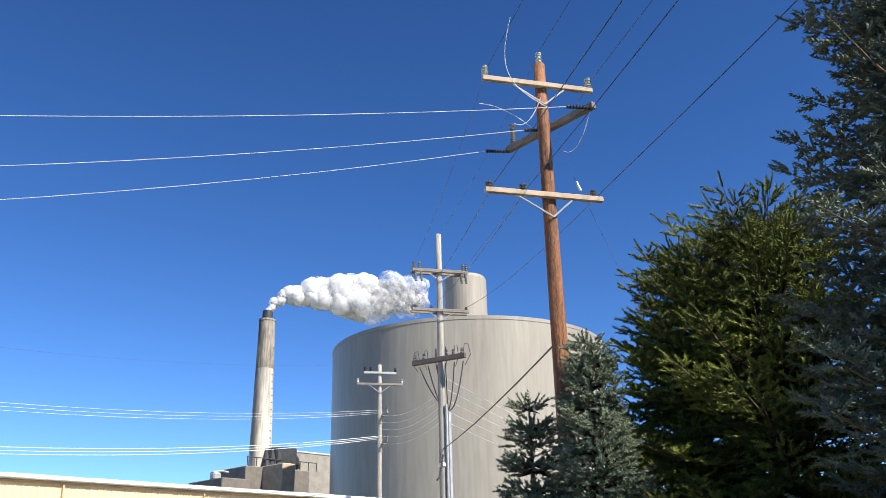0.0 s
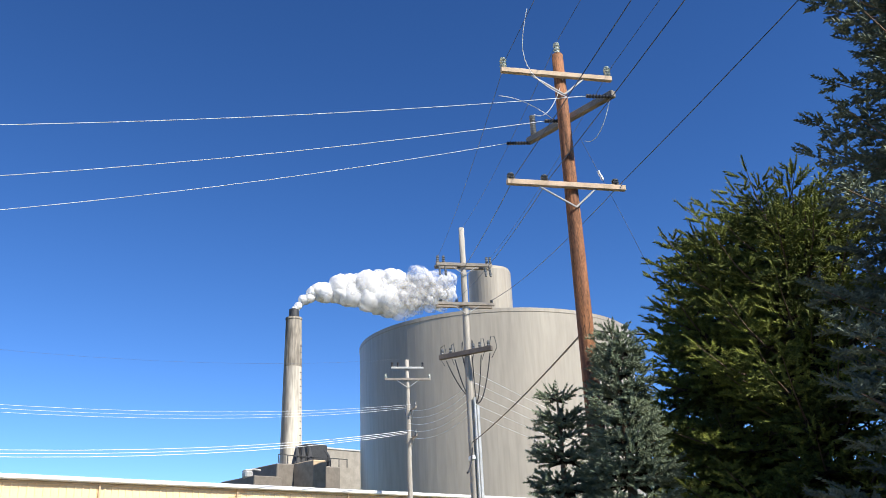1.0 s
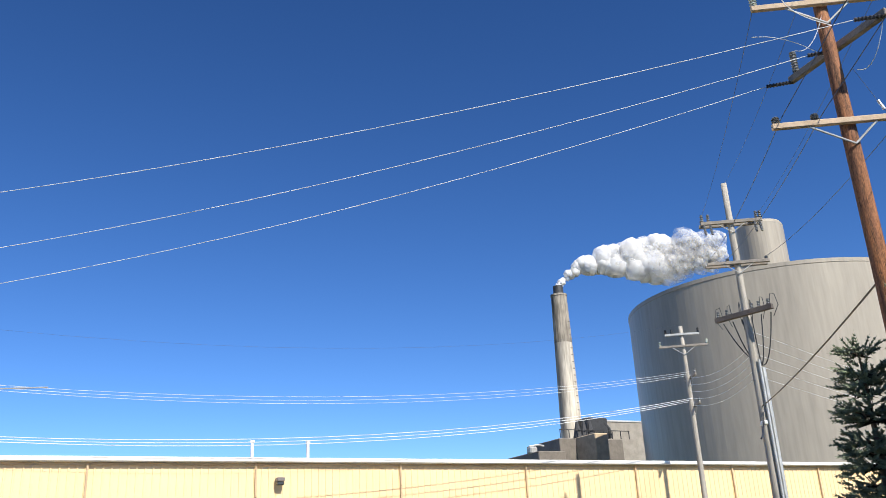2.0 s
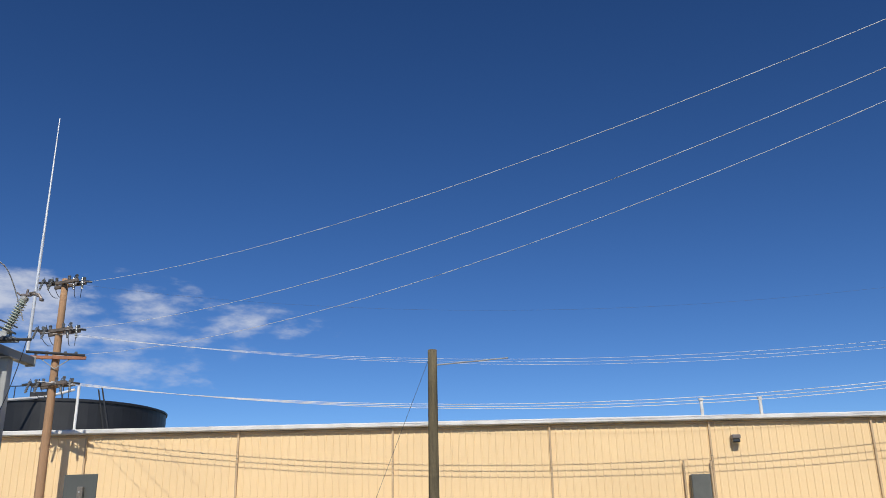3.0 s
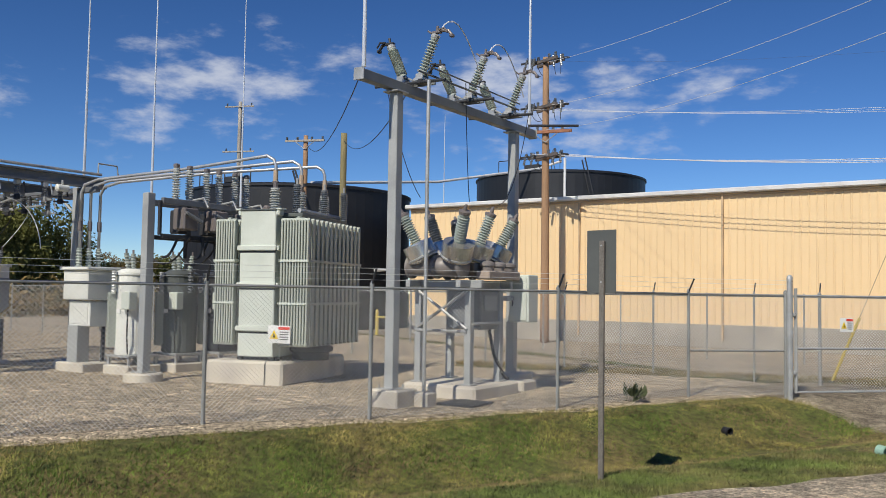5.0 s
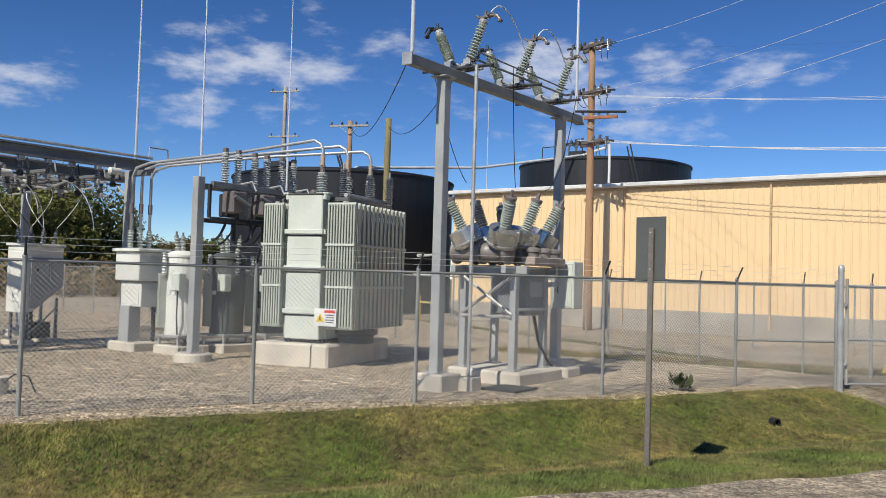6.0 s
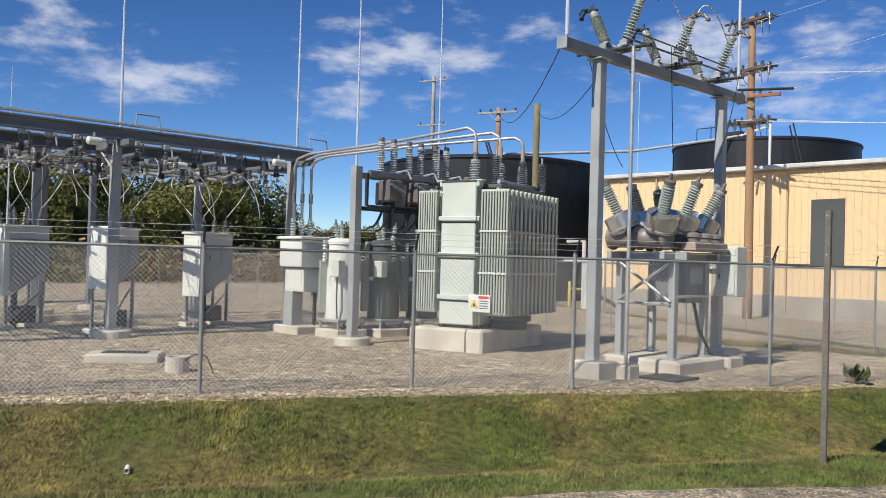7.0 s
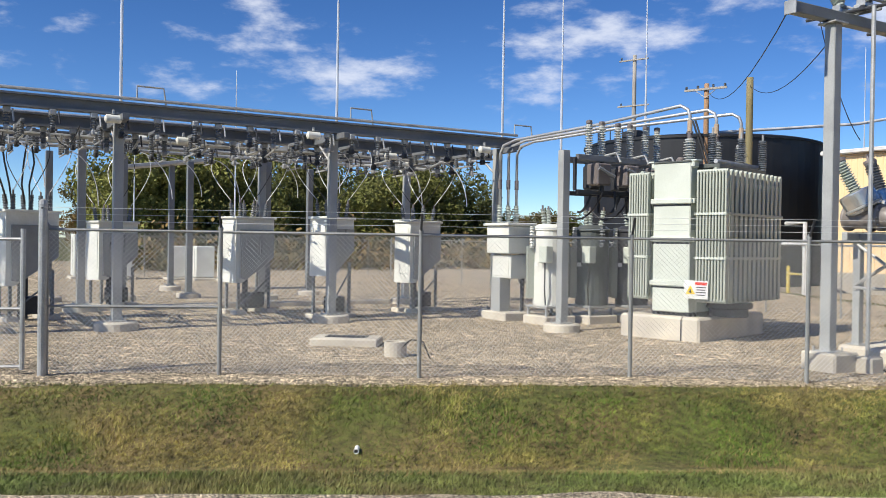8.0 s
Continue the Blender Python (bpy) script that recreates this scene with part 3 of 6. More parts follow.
def build_poles():
    # big red-brown pole
    bx, by, bh = 12.49, 8.2, 12.15
    arm = (2.07, -1.29)
    a = Vector((*arm, 0)).normalized()
    n = Vector((-a.y, a.x, 0))
    t = pole("utility_pole", bx, by, bh, 0.185, 0.115, M_WOOD, "tall red-brown wooden utility pole with three crossarms")
    crossarm(t, 11.57, arm, 1.18, M_ARM, -0.16, (-1.12, 1.1), pin_mat=M_PORC, shift=-0.12)
    crossarm(t, 9.09, arm, 1.2, M_ARM, -0.18, (-1.12, -0.45, 1.0), pin_h=0.12, pin_mat=M_PORCD, shift=-0.15)
    top = Vector((0, 0, bh))
    part("top_insulator", insulator(Geo(), top, top + Vector((0, 0, 0.28)), 0.075, 0.05, 3, 8), M_PORC, t)
    # strain arm that points along the line
    sd = Vector((-0.09, -0.99, 0)).normalized()
    sm = Matrix.Rotation(math.atan2(sd.y, sd.x), 4, "Z")
    so = Vector((0.17, 0.0, 0))
    part("strain_arm", Geo().box((so.x, so.y, 10.72), (2.36, 0.12, 0.14), 0.01, sm), M_ARMG, t, "grey-brown strain crossarm")
    base = Vector((bx, by, 0))
    ends = [base + so + sd * k + Vector((0, 0, 10.665)) for k in (-1.13, 0.0, 1.13)]
    wpx, wpy = -17.25, 32.2
    wends = [Vector((wpx, wpy - 0.1, z)) for z in (9.15, 10.2, 12.1)]
    for e, w in zip(ends, wends):
        d = (w - e).normalized()
        part("strain_insulator", insulator(Geo(), e - base, e - base + d * 0.5, 0.045, 0.03, 7, 8), M_PORCB, t, "black polymer strain insulator")
        wire(sag(e + d * 0.5, w, {9.15: 1.6, 10.2: 1.45, 12.1: 1.25}[round(w.z, 2)], 30), 0.007, M_WIRE, "bright new aluminium conductor")
    part("arrester", insulator(Geo(), so + sd * -1.0 + Vector((0, 0, 10.83)), so + sd * -1.0 + Vector((0, 0, 11.25)), 0.07, 0.05, 6, 8), M_PORCD, t)
    jl = Geo()
    j0, j1 = Vector((-1.89, -0.78, 11.95)), Vector((-0.47, -0.5, 10.72))
    jl.tube([j0.lerp(j1, k / 14) + Vector((-0.69, 0.72, -0.5)) * (0.42 * math.sin(math.pi * k / 14)) for k in range(15)], 0.008, 5)
    jl.tube(sag((-0.05, -0.1, 11.5), (-0.5, 0.35, 10.72), 0.30, 10), 0.008, 5)
    jl.tube(sag((-0.9, 0.9, 11.25), (0.1, 0.2, 10.65), -0.15, 8), 0.008, 5)
    jl.tube(sag((0.1, -1.1, 10.8), (0.2, -0.3, 10.1), 0.35, 8), 0.008, 5)
    part("jumper_wire", jl, M_WIRE, t)
    part("down_guy", Geo().tube([(0.2, -0.2, 10.2), (0.9, -0.5, 8.6), (2.6, -1.2, 4.5)], 0.004, 4), M_WIREG, t)
    for p, q in (((0.50, -0.33, 9.52), (0.58, -0.36, 9.34)), ((1.88, -0.91, 6.32), (1.97, -0.95, 6.1))):
        part("guy_clamp", Geo().tube([p, q], 0.028, 6), M_WIRE, t)
    # grey pole further on
    px, py, ph = 24.98, 23.14, 16.36
    t2 = pole("utility_pole", px, py, ph, 0.20, 0.12, M_WOODG, "weathered grey wooden utility pole with crossarms and a cable riser")
    crossarm(t2, 14.6, arm, 1.22, M_ARMG, -0.18, (-1.15, -0.9, 1.0, 1.15), pin_mat=M_PORCD, pin_h=0.3, thick=0.14)
    crossarm(t2, 14.6, arm, 1.22, M_ARMG, 0.18, (-1.1, 1.1), False, M_PORCD, 0.2, 0.14)
    for u in (-1.1, -0.85, 0.9, 1.1):
        p = a * u - n * 0.2 + Vector((0, 0, 14.5))
        part("hanging_insulator", insulator(Geo(), p, p - Vector((0, 0, 0.45)) - n * 0.15, 0.06, 0.035, 5, 8), M_PORCD, t2)
    crossarm(t2, 12.85, arm, 1.22, M_ARMG, -0.18, (-1.1, -0.4, 1.1), pin_mat=M_PORCD, pin_h=0.12, thick=0.13)
    crossarm(t2, 12.85, arm, 1.22, M_ARMG, 0.18, (), False, M_PORCD, 0.12, 0.13)
    crossarm(t2, 10.75, (0.23, -0.96), 1.25, M_ARMD, -0.2, (-1.1, -0.7, 0.4, 0.7, 1.1), False, M_PORCD, 0.22, 0.2)
    part("riser_pipe", Geo().tube([(0.18, -0.2, 0), (0.18, -0.2, 8.6)], 0.09, 8).tube([(-0.02, -0.26, 0), (-0.02, -0.26, 8.9)], 0.05, 8), M_GALV, t2)
    g = Geo()
    for k in range(6):
        x = -0.9 + 0.36 * k
        g.tube(sag((x * 0.3, -x * 1.1, 10.6), (0.14, -0.2, 8.7), 0.3 + 0.15 * (k % 3), 8), 0.022, 5)
        g.tube([(x * 0.28, -x * 1.1, 10.85), (x * 0.3, -x * 1.2, 11.3), (x * 0.33, -x * 1.4, 11.25), (x * 0.35, -x * 1.5, 10.8), (x * 0.3, -x * 1.2, 10.4)], 0.014, 5)
    part("cable_tail", g, M_CABLE, t2)
    # pole by the warehouse
    qx, qy, qh = 29.5, 31.9, 12.9
    t3 = pole("utility_pole", qx, qy, qh, 0.16, 0.10, M_WOODG, "slim grey utility pole beside the warehouse")
    crossarm(t3, 11.85, (0.83, -0.55), 1.2, M_ARMG, -0.14, (-1.15, 1.15), pin_mat=M_PORC)
    crossarm(t3, 12.45, (0.83, -0.55), 0.85, M_GALV, -0.14, (-0.8, -0.5, 0.8), False, M_PORCB)
    crossarm(t3, 10.25, (0.45, 0.89), 1.0, M_ARMG, -0.14, (-0.9, 0.1, 0.9), pin_mat=M_PORCD)
    crossarm(t3, 8.85, (0.45, 0.89), 1.0, M_ARMG, -0.14, (-0.9, 0.1, 0.9), pin_mat=M_PORCD)
    # tan pole behind the switch frame
    t4 = pole("utility_pole", wpx, wpy, 12.35, 0.20, 0.13, M_WOODT, "tan wooden utility pole carrying many crossarms", (-0.06, 0.0))
    for z, mt, hl in ((12.15, M_ARMD, 0.85), (10.15, M_ARMD, 0.85), (9.05, M_ARMR, 1.15), (8.0, M_ARMD, 0.9)):
        dr = (0.9, -0.35) if z != 9.05 else (0.95, 0.2)
        crossarm(t4, z, dr, hl, mt, -0.2, (-0.75, -0.35, 0.35, 0.75), z == 9.05, M_PORCD, 0.18, 0.13)
        if z != 9.05:
            crossarm(t4, z - 0.02, dr, hl, mt, 0.2, (-0.75, 0.75), False, M_PORCD, 0.18, 0.13)
            for s in (-1, 1):
                for k in (0.45, 0.8):
                    part("fuse_cutout", insulator(Geo(), (s * k, -0.32, z + 0.12), (s * (k + 0.08), -0.42, z - 0.36), 0.06, 0.035, 6, 8), M_PORCD, t4)
                    part("jumper_wire", Geo().tube(sag((s * k, -0.3, z + 0.2), (s * k * 0.6, 0.35, z - 0.5), 0.25, 6), 0.013, 5), M_DARK, t4)
                    part("strain_insulator", Geo().tube([(s * k, -0.1, z + 0.05), (s * (k + 0.35), -0.25, z - 0.02)], 0.045, 6), M_DARK, t4)
    P3, W = Vector((qx, qy, 0)), Vector((wpx, wpy, 0))
    for z3, zw, n3, r, drop, mt in ((10.45, 10.05, 3, 0.006, 1.85, M_WIRE), (9.15, 8.1, 3, 0.012, 1.85, M_WIRE), (12.85, 12.2, 1, 0.003, 2.2, M_WIREG)):
        for k in range(n3):
            o = (k - 1) * 0.55
            wire(sag(P3 + Vector((o * 0.45, o * 0.89, z3)), W + Vector((o * 0.9, o * 0.3 - 0.2, zw)), drop + 0.06 * k, 20), r, mt)
    # line over the road: from behind the camera to the big pole, the grey pole and on
    back = -Vector((0.55, 0.835, 0))
    B, P2 = Vector((bx, by, 0)), Vector((px, py, 0))
    for u, z, z2, r in ((-1.15, 11.9, 14.9, 0.006), (1.12, 11.9, 14.9, 0.006), (0.0, 12.45, 16.3, 0.006), (-1.15, 9.27, 13.0, 0.008), (-0.45, 9.27, 13.0, 0.008), (1.05, 9.27, 13.0, 0.008)):
        p = B + a * u - n * 0.16 + Vector((0, 0, z))
        q = P2 + a * u - n * 0.16 + Vector((0, 0, z2))
        wire(sag(p, q, 0.25, 10), r, M_WIREG, "dark weathered overhead conductor")
        wire(sag(p, p + back * 42 + Vector((0, 0, 1.0)), 0.8, 16), r, M_WIREG, "dark weathered overhead conductor")
    tel = [B + Vector((0.1, 0.1, 6.3)), P2 + Vector((0, 0, 7.15))]
    wire(sag(tel[0], tel[1], 0.12, 12), 0.020, M_CABLE, "thick black telephone cable")
    wire(sag(tel[0], B + Vector((14, -5, 7.6)), 0.3, 8), 0.020, M_CABLE, "thick black telephone cable")
    low = [P2 + Vector((0, 0, 6.95)), B + Vector((6, 9, 5.0))]
    wire(sag(low[0], low[1], 0.2, 8), 0.03, M_CABLE, "thick black telephone cable")
    box = thing("splice_box", "pale splice closure hung on the telephone cable", "splice box", tuple(low[0].lerp(low[1], 0.22) - Vector((0, 0, 0.24))))
    part("closure", Geo().box((0, 0, 0), (0.42, 0.16, 0.17), 0.05, Matrix.Rotation(math.atan2(-14, -6.5), 4, "Z")), M_GUTTER, box)
    part("hanger", Geo().box((0, 0, 0.12), (0.03, 0.03, 0.12), 0.005), M_DARK, box)
    for k in range(5):
        z = 10.1 - 0.45 * k
        wire(sag(P2 + Vector((0, 0, z)), P2 + Vector((40, 12, z - 1)), 0.4, 8), 0.007, M_WIRE)
        wire(sag(P3 + Vector((0, 0, 8.9 + 0.35 * k)), P2 + Vector((0, 0, 8.3 + 0.3 * k)), 0.4, 10), 0.007, M_WIRE)
    # guy pole in the lot
    gp = pole("guy_pole", -1.62, 21.5, 6.75, 0.15, 0.12, M_WOODD, "short greenish treated wooden pole in the lot")
    part("stub_arm", Geo().tube([(0.1, 0, 6.35), (2.0, 0.8, 6.65)], 0.018, 6), M_GALV, gp)
    # far poles beyond the yard
    fa = pole("utility_pole", -31.7, 32.7, 10.3, 0.17, 0.12, M_WOODT, "wooden pole with one dark crossarm beyond the yard")
    crossarm(fa, 10.0, (0.9, 0.35), 1.1, M_WOODG, -0.16, (-1.0, -0.4, 0.4, 1.0), True, M_PORCD, 0.15)
    fa2 = pole("guy_pole", -27.2, 30.5, 9.65, 0.17, 0.15, M_WOODY, "thick greenish pole stub without arms")
    fb = pole("utility_pole", -50.0, 45.0, 16.6, 0.22, 0.14, M_WOODG, "tall pale utility pole far behind the tanks")
    crossarm(fb, 16.2, (0.9, 0.35), 1.2, M_WOODG, -0.16, (-1.0, 1.0), False, M_PORCD, 0.2)
    crossarm(fb, 12.7, (0.9, 0.35), 1.3, M_WOODG, -0.16, (-1.0, 1.0), False, M_PORCD, 0.2)
    wire(sag((-31.7, 32.7, 10.0), (-10.1, 10.9, 6.1), 1.0, 12), 0.012, M_CABLE)
    wire(sag((-27.2, 30.5, 9.3), (-10.1, 12.4, 6.1), 0.8, 12), 0.012, M_CABLE)


build_poles()


# ---- fences ----
M_MESH = material("galvanised chain link", (0.74, 0.75, 0.74), 0.45, 0.15, 0.08, 4, 0.0)


def chain_link(a, b, h0, h1, pitch=0.072, r=0.0029):
    """Woven mesh between two posts: two sets of slanting wires."""
    g = Geo()
    a, b = Vector(a), Vector(b)
    d = b - a
    L = d.length
    d.normalize()
    n = Vector((-d.y, d.x, 0))
    H = h1 - h0
    for sgn in (1, -1):
        k = -int(H / pitch) - 1
        while k * pitch < L:
            u0, z0 = k * pitch, h0
            u1, z1 = u0 + H, h1
            if u0 < 0:
                z0 += -u0
                u0 = 0
            if u1 > L:
                z1 -= u1 - L
                u1 = L
            k += 1
            if u1 - u0 < 0.02:
                continue
            if sgn < 0:
                u0, u1 = L - u0, L - u1
            off = n * (0.004 * sgn)
            g.tube([a + d * u0 + Vector((0, 0, z0)) + off, a + d * u1 + Vector((0, 0, z1)) + off], r, 3, caps=False)
    return g


def fence_post(t, x, y, h, r, gz=0.0, arm=None):
    part("post", Geo().tube([(x, y, gz - 0.25), (x, y, h)], r, 10).lathe([(r * 1.15, 0), (r * 1.2, 0.03), (r * 0.4, 0.08)], Matrix.Translation((x, y, h)), 10), M_POST, t)
    if arm:
        part("barb_arm", Geo().tube([(x, y, h), (x + arm[0], y + arm[1], h + 0.28)], 0.018, 6), M_DARK, t)


def fence_run(t, pts, h=2.13, r=0.032, mesh=True, arms=None, mid=False, barbs=True, pitch=0.072, wr=0.0029):
    for i, (x, y) in enumerate(pts):
        fence_post(t, x, y, h, r * (1.35 if i in (0, len(pts) - 1) else 1), 0, arms)
    for (x0, y0), (x1, y1) in zip(pts, pts[1:]):
        part("top_rail", Geo().tube([(x0, y0, h - 0.03), (x1, y1, h - 0.03)], 0.021, 8), M_POST, t)
        if mid:
            part("mid_rail", Geo().tube([(x0, y0, 0.95), (x1, y1, 0.95)], 0.021, 8), M_POST, t)
        if mesh:
            part("chain_link_mesh", chain_link((x0, y0, 0), (x1, y1, 0), 0.04, h - 0.01, pitch, wr), M_MESH, t)
        if arms and barbs:
            for k in (0.35, 0.68, 1.0):
                ax, ay, az = arms[0] * k, arms[1] * k, h + 0.28 * k
                part("barbed_wire", Geo().tube([(x0 + ax, y0 + ay, az), (x1 + ax, y1 + ay, az)], 0.0035, 4), M_MESH, t)


ROAD_POSTS = [(-14.57, 0.38), (-13.55, 2.6), (-12.01, 5.09), (-10.78, 8.05), (-9.19, 10.05), (-7.43, 13.2), (-6.14, 16.58), (-4.57, 18.08)]


def build_fences():
    t = thing("chain_link_fence", "galvanised chain-link fence with barbed wire along the road", "fence")
    fence_run(t, ROAD_POSTS, arms=(0.14, -0.07))
    for i, (x, y) in ((0, ROAD_POSTS[0]), (7, ROAD_POSTS[7])):
        part("gate_post", Geo().tube([(x + 0.09, y - 0.05, -0.3), (x + 0.09, y - 0.05, 2.45)], 0.06, 12).lathe([(0.065, 0), (0.05, 0.06), (0.01, 0.08)], Matrix.Translation((x + 0.09, y - 0.05, 2.45)), 10), M_GALV, t)
    (x0, y0), (x1, y1) = ROAD_POSTS[6:8]
    part("mid_rail", Geo().tube([(x0, y0, 0.95), (x1, y1, 0.95)], 0.021, 8), M_POST, t)
    (x0, y0), (x1, y1) = ROAD_POSTS[0:2]
    part("mid_rail", Geo().tube([(x0, y0, 1.0), (x1, y1, 1.0)], 0.021, 8), M_POST, t)
    g2 = thing("chain_link_gate", "closed double chain-link gate with a warning plate", "gate")
    for a, b in (((-4.4, 18.2), (-2.85, 19.8)), ((-2.7, 19.95), (0.6, 23.0))):
        for x, y in (a, b):
            part("stile", Geo().tube([(x, y, 0.08), (x, y, 2.25)], 0.035, 8), M_GALV, g2)
        for z in (0.1, 1.0, 2.1):
            part("gate_rail", Geo().tube([(*a, z), (*b, z)], 0.024, 8), M_GALV, g2)
        part("chain_link_mesh", chain_link((*a, 0), (*b, 0), 0.1, 2.1), M_MESH, g2)
    for z in (0.5, 1.7):
        part("hinge", Geo().box((-4.44, 18.15, z), (0.12, 0.12, 0.08), 0.02), M_GALV, g2)
    g3 = thing("chain_link_gate", "chain-link gate beside the road fence with galvanised frame", "gate")
    a, b = (-14.75, 0.1), (-16.6, -3.0)
    for x, y in (a, b):
        part("stile", Geo().tube([(x, y, 0.08), (x, y, 2.1)], 0.035, 8), M_GALV, g3)
    for z in (0.12, 0.95, 1.95):
        part("gate_rail", Geo().tube([(*a, z), (*b, z)], 0.024, 8), M_GALV, g3)
    part("chain_link_mesh", chain_link((*a, 0), (*b, 0), 0.1, 1.95), M_MESH, g3)
    s = thing("chain_link_fence", "grey chain-link fence along the yard side", "fence")
    fence_run(s, [(-4.4, 20.9 + 0.0)] + [(-5.9 - 2.55 * i, 20.95 + 0.02 * i) for i in range(16)], 2.13, 0.028, arms=(0.0, 0.14), barbs=False, pitch=0.15, wr=0.002)
    s2 = thing("chain_link_fence", "grey chain-link fence before the warehouse lot", "fence")
    fence_run(s2, [(6 - 3.0 * i, 27.6) for i in range(10)], 2.13, 0.028, mesh=False)
    w = thing("chain_link_fence", "far chain-link fence along the yard's end", "fence")
    fence_run(w, [(-47, -14 + 3.2 * i) for i in range(13)], 2.13, 0.028, arms=(0.14, 0), barbs=False, pitch=0.3, wr=0.003)


def plate(name, at, rz, w, h, label, post=None):
    """A small warning plate, with a yellow triangle and bars for its print."""
    t = thing(name, label, "warning sign", at, rz)
    part("plate", Geo().box((0, 0, 0), (w, 0.012, h), 0.003), M_LABEL, t)
    part("triangle", Geo().add([(-w * 0.42, -0.011, -h * 0.25), (-w * 0.02, -0.011, -h * 0.25), (-w * 0.22, -0.011, h * 0.25)], [(0, 1, 2)]), M_YEL, t)
    part("bolt_mark", Geo().add([(-w * 0.27, -0.015, -h * 0.17), (-w * 0.17, -0.015, -h * 0.17), (-w * 0.22, -0.015, h * 0.1)], [(0, 1, 2)]), M_INK, t)
    part("red_band", Geo().box((w * 0.22, -0.008, h * 0.34), (w * 0.5, 0.006, h * 0.16), 0.001), M_RED, t)
    for k in range(4):
        part("print_bar", Geo().box((w * 0.22, -0.008, h * (0.14 - 0.14 * k)), (w * (0.40 - 0.05 * (k % 2)), 0.006, h * 0.05), 0.001), M_INK, t)


build_fences()
plate("warning_sign", (-3.55, 19.02, 1.5), 46, 0.32, 0.30, "small white and yellow warning plate on the gate")


# ---- substation ----
def cone_pad(t, x, y, r=0.42, h=0.2):
    part("footing", Geo().lathe([(r, -0.1), (r, h - 0.03), (r - 0.03, h)], Matrix.Translation((x, y, 0)), 24), M_CONC, t, "round concrete footing")


def square_column(t, x, y, z0, z1, w, mat, name="column"):
    part(name, Geo().box((x, y, (z0 + z1) / 2), (w, w, z1 - z0), 0.012), mat, t)
    part("base_plate", Geo().box((x, y, z0 + 0.015), (w * 1.9, w * 1.9, 0.03), 0.005), M_GALV, t)
    for sx in (-1, 1):
        for sy in (-1, 1):
            part("bolt", Geo().tube([(x + sx * w * 0.8, y + sy * w * 0.8, z0), (x + sx * w * 0.8, y + sy * w * 0.8, z0 + 0.1)], 0.016, 6), M_GALV, t)


def disconnect(x, y, z, group):
    """A switch with two slanting insulators that stand in a V across the beam."""
    t = thing("disconnect_switch", "air disconnect switch with two slanting porcelain insulators", "switch", (x, y, z), group=group)
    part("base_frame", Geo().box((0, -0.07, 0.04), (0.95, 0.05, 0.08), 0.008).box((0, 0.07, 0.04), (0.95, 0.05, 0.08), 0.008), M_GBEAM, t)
    for s in (-1, 1):
        a = Vector((s * 0.22, 0, 0.2))
        b = Vector((s * 0.50, 0, 0.80 if s < 0 else 0.86))
        d = (b - a).normalized()
        g = Geo().box((s * 0.22, 0, 0.10), (0.24, 0.24, 0.07), 0.012)
        for k in (-1, 1):
            g.box((s * 0.22, 0.09 * k, 0.15), (0.16, 0.03, 0.12), 0.008)
        part("mount", g, M_GALV, t)
        part("insulator", insulator(Geo(), a, b, 0.105, 0.06, 11, 14), M_PORC, t)
        m = Matrix.Translation(b) @ d.to_track_quat("Z", "Y").to_matrix().to_4x4()
        part("insulator_cap", Geo().lathe([(0.07, -0.03), (0.085, 0.0), (0.085, 0.05), (0.05, 0.07)], m, 12), M_GALV, t)
        c = b + d * 0.1
        g = Geo().box((c.x, 0, c.z), (0.2, 0.09, 0.05), 0.012).tube([c + Vector((-0.12, 0, 0)), c + Vector((-0.2, 0, 0.06))], 0.02, 6)
        # contact jaw that reaches outward and droops
        g.tube([c + Vector((s * 0.08, 0.03, 0.03)), c + Vector((s * 0.22, 0.05, 0.02)), c + Vector((s * 0.30, 0.05, -0.08))], 0.03, 8)
        g.tube([c + Vector((s * 0.08, -0.05, 0.03)), c + Vector((s * 0.2, -0.06, 0.04)), c + Vector((s * 0.27, -0.06, -0.05))], 0.02, 6)
        g.box((c.x + s * 0.3, 0.05, c.z - 0.09), (0.07, 0.1, 0.06), 0.015).tube([c, c + Vector((s * 0.02, 0, 0.12))], 0.025, 8)
        part("terminal", g, M_BROWN if s > 0 else M_DARK, t)
    part("crank_tube", Geo().tube([(-0.75, -0.16, 0.05), (0.85, -0.16, 0.0)], 0.03, 8).box((0.3, -0.16, 0.03), (0.1, 0.1, 0.1), 0.02), M_DARK, t)
    part("linkage", Geo().tube([(-0.2, 0.0, 0.22), (0.0, 0.02, 0.12), (0.2, 0.0, 0.24)], 0.022, 6), M_GALV, t)
    return t


GX = -9.98


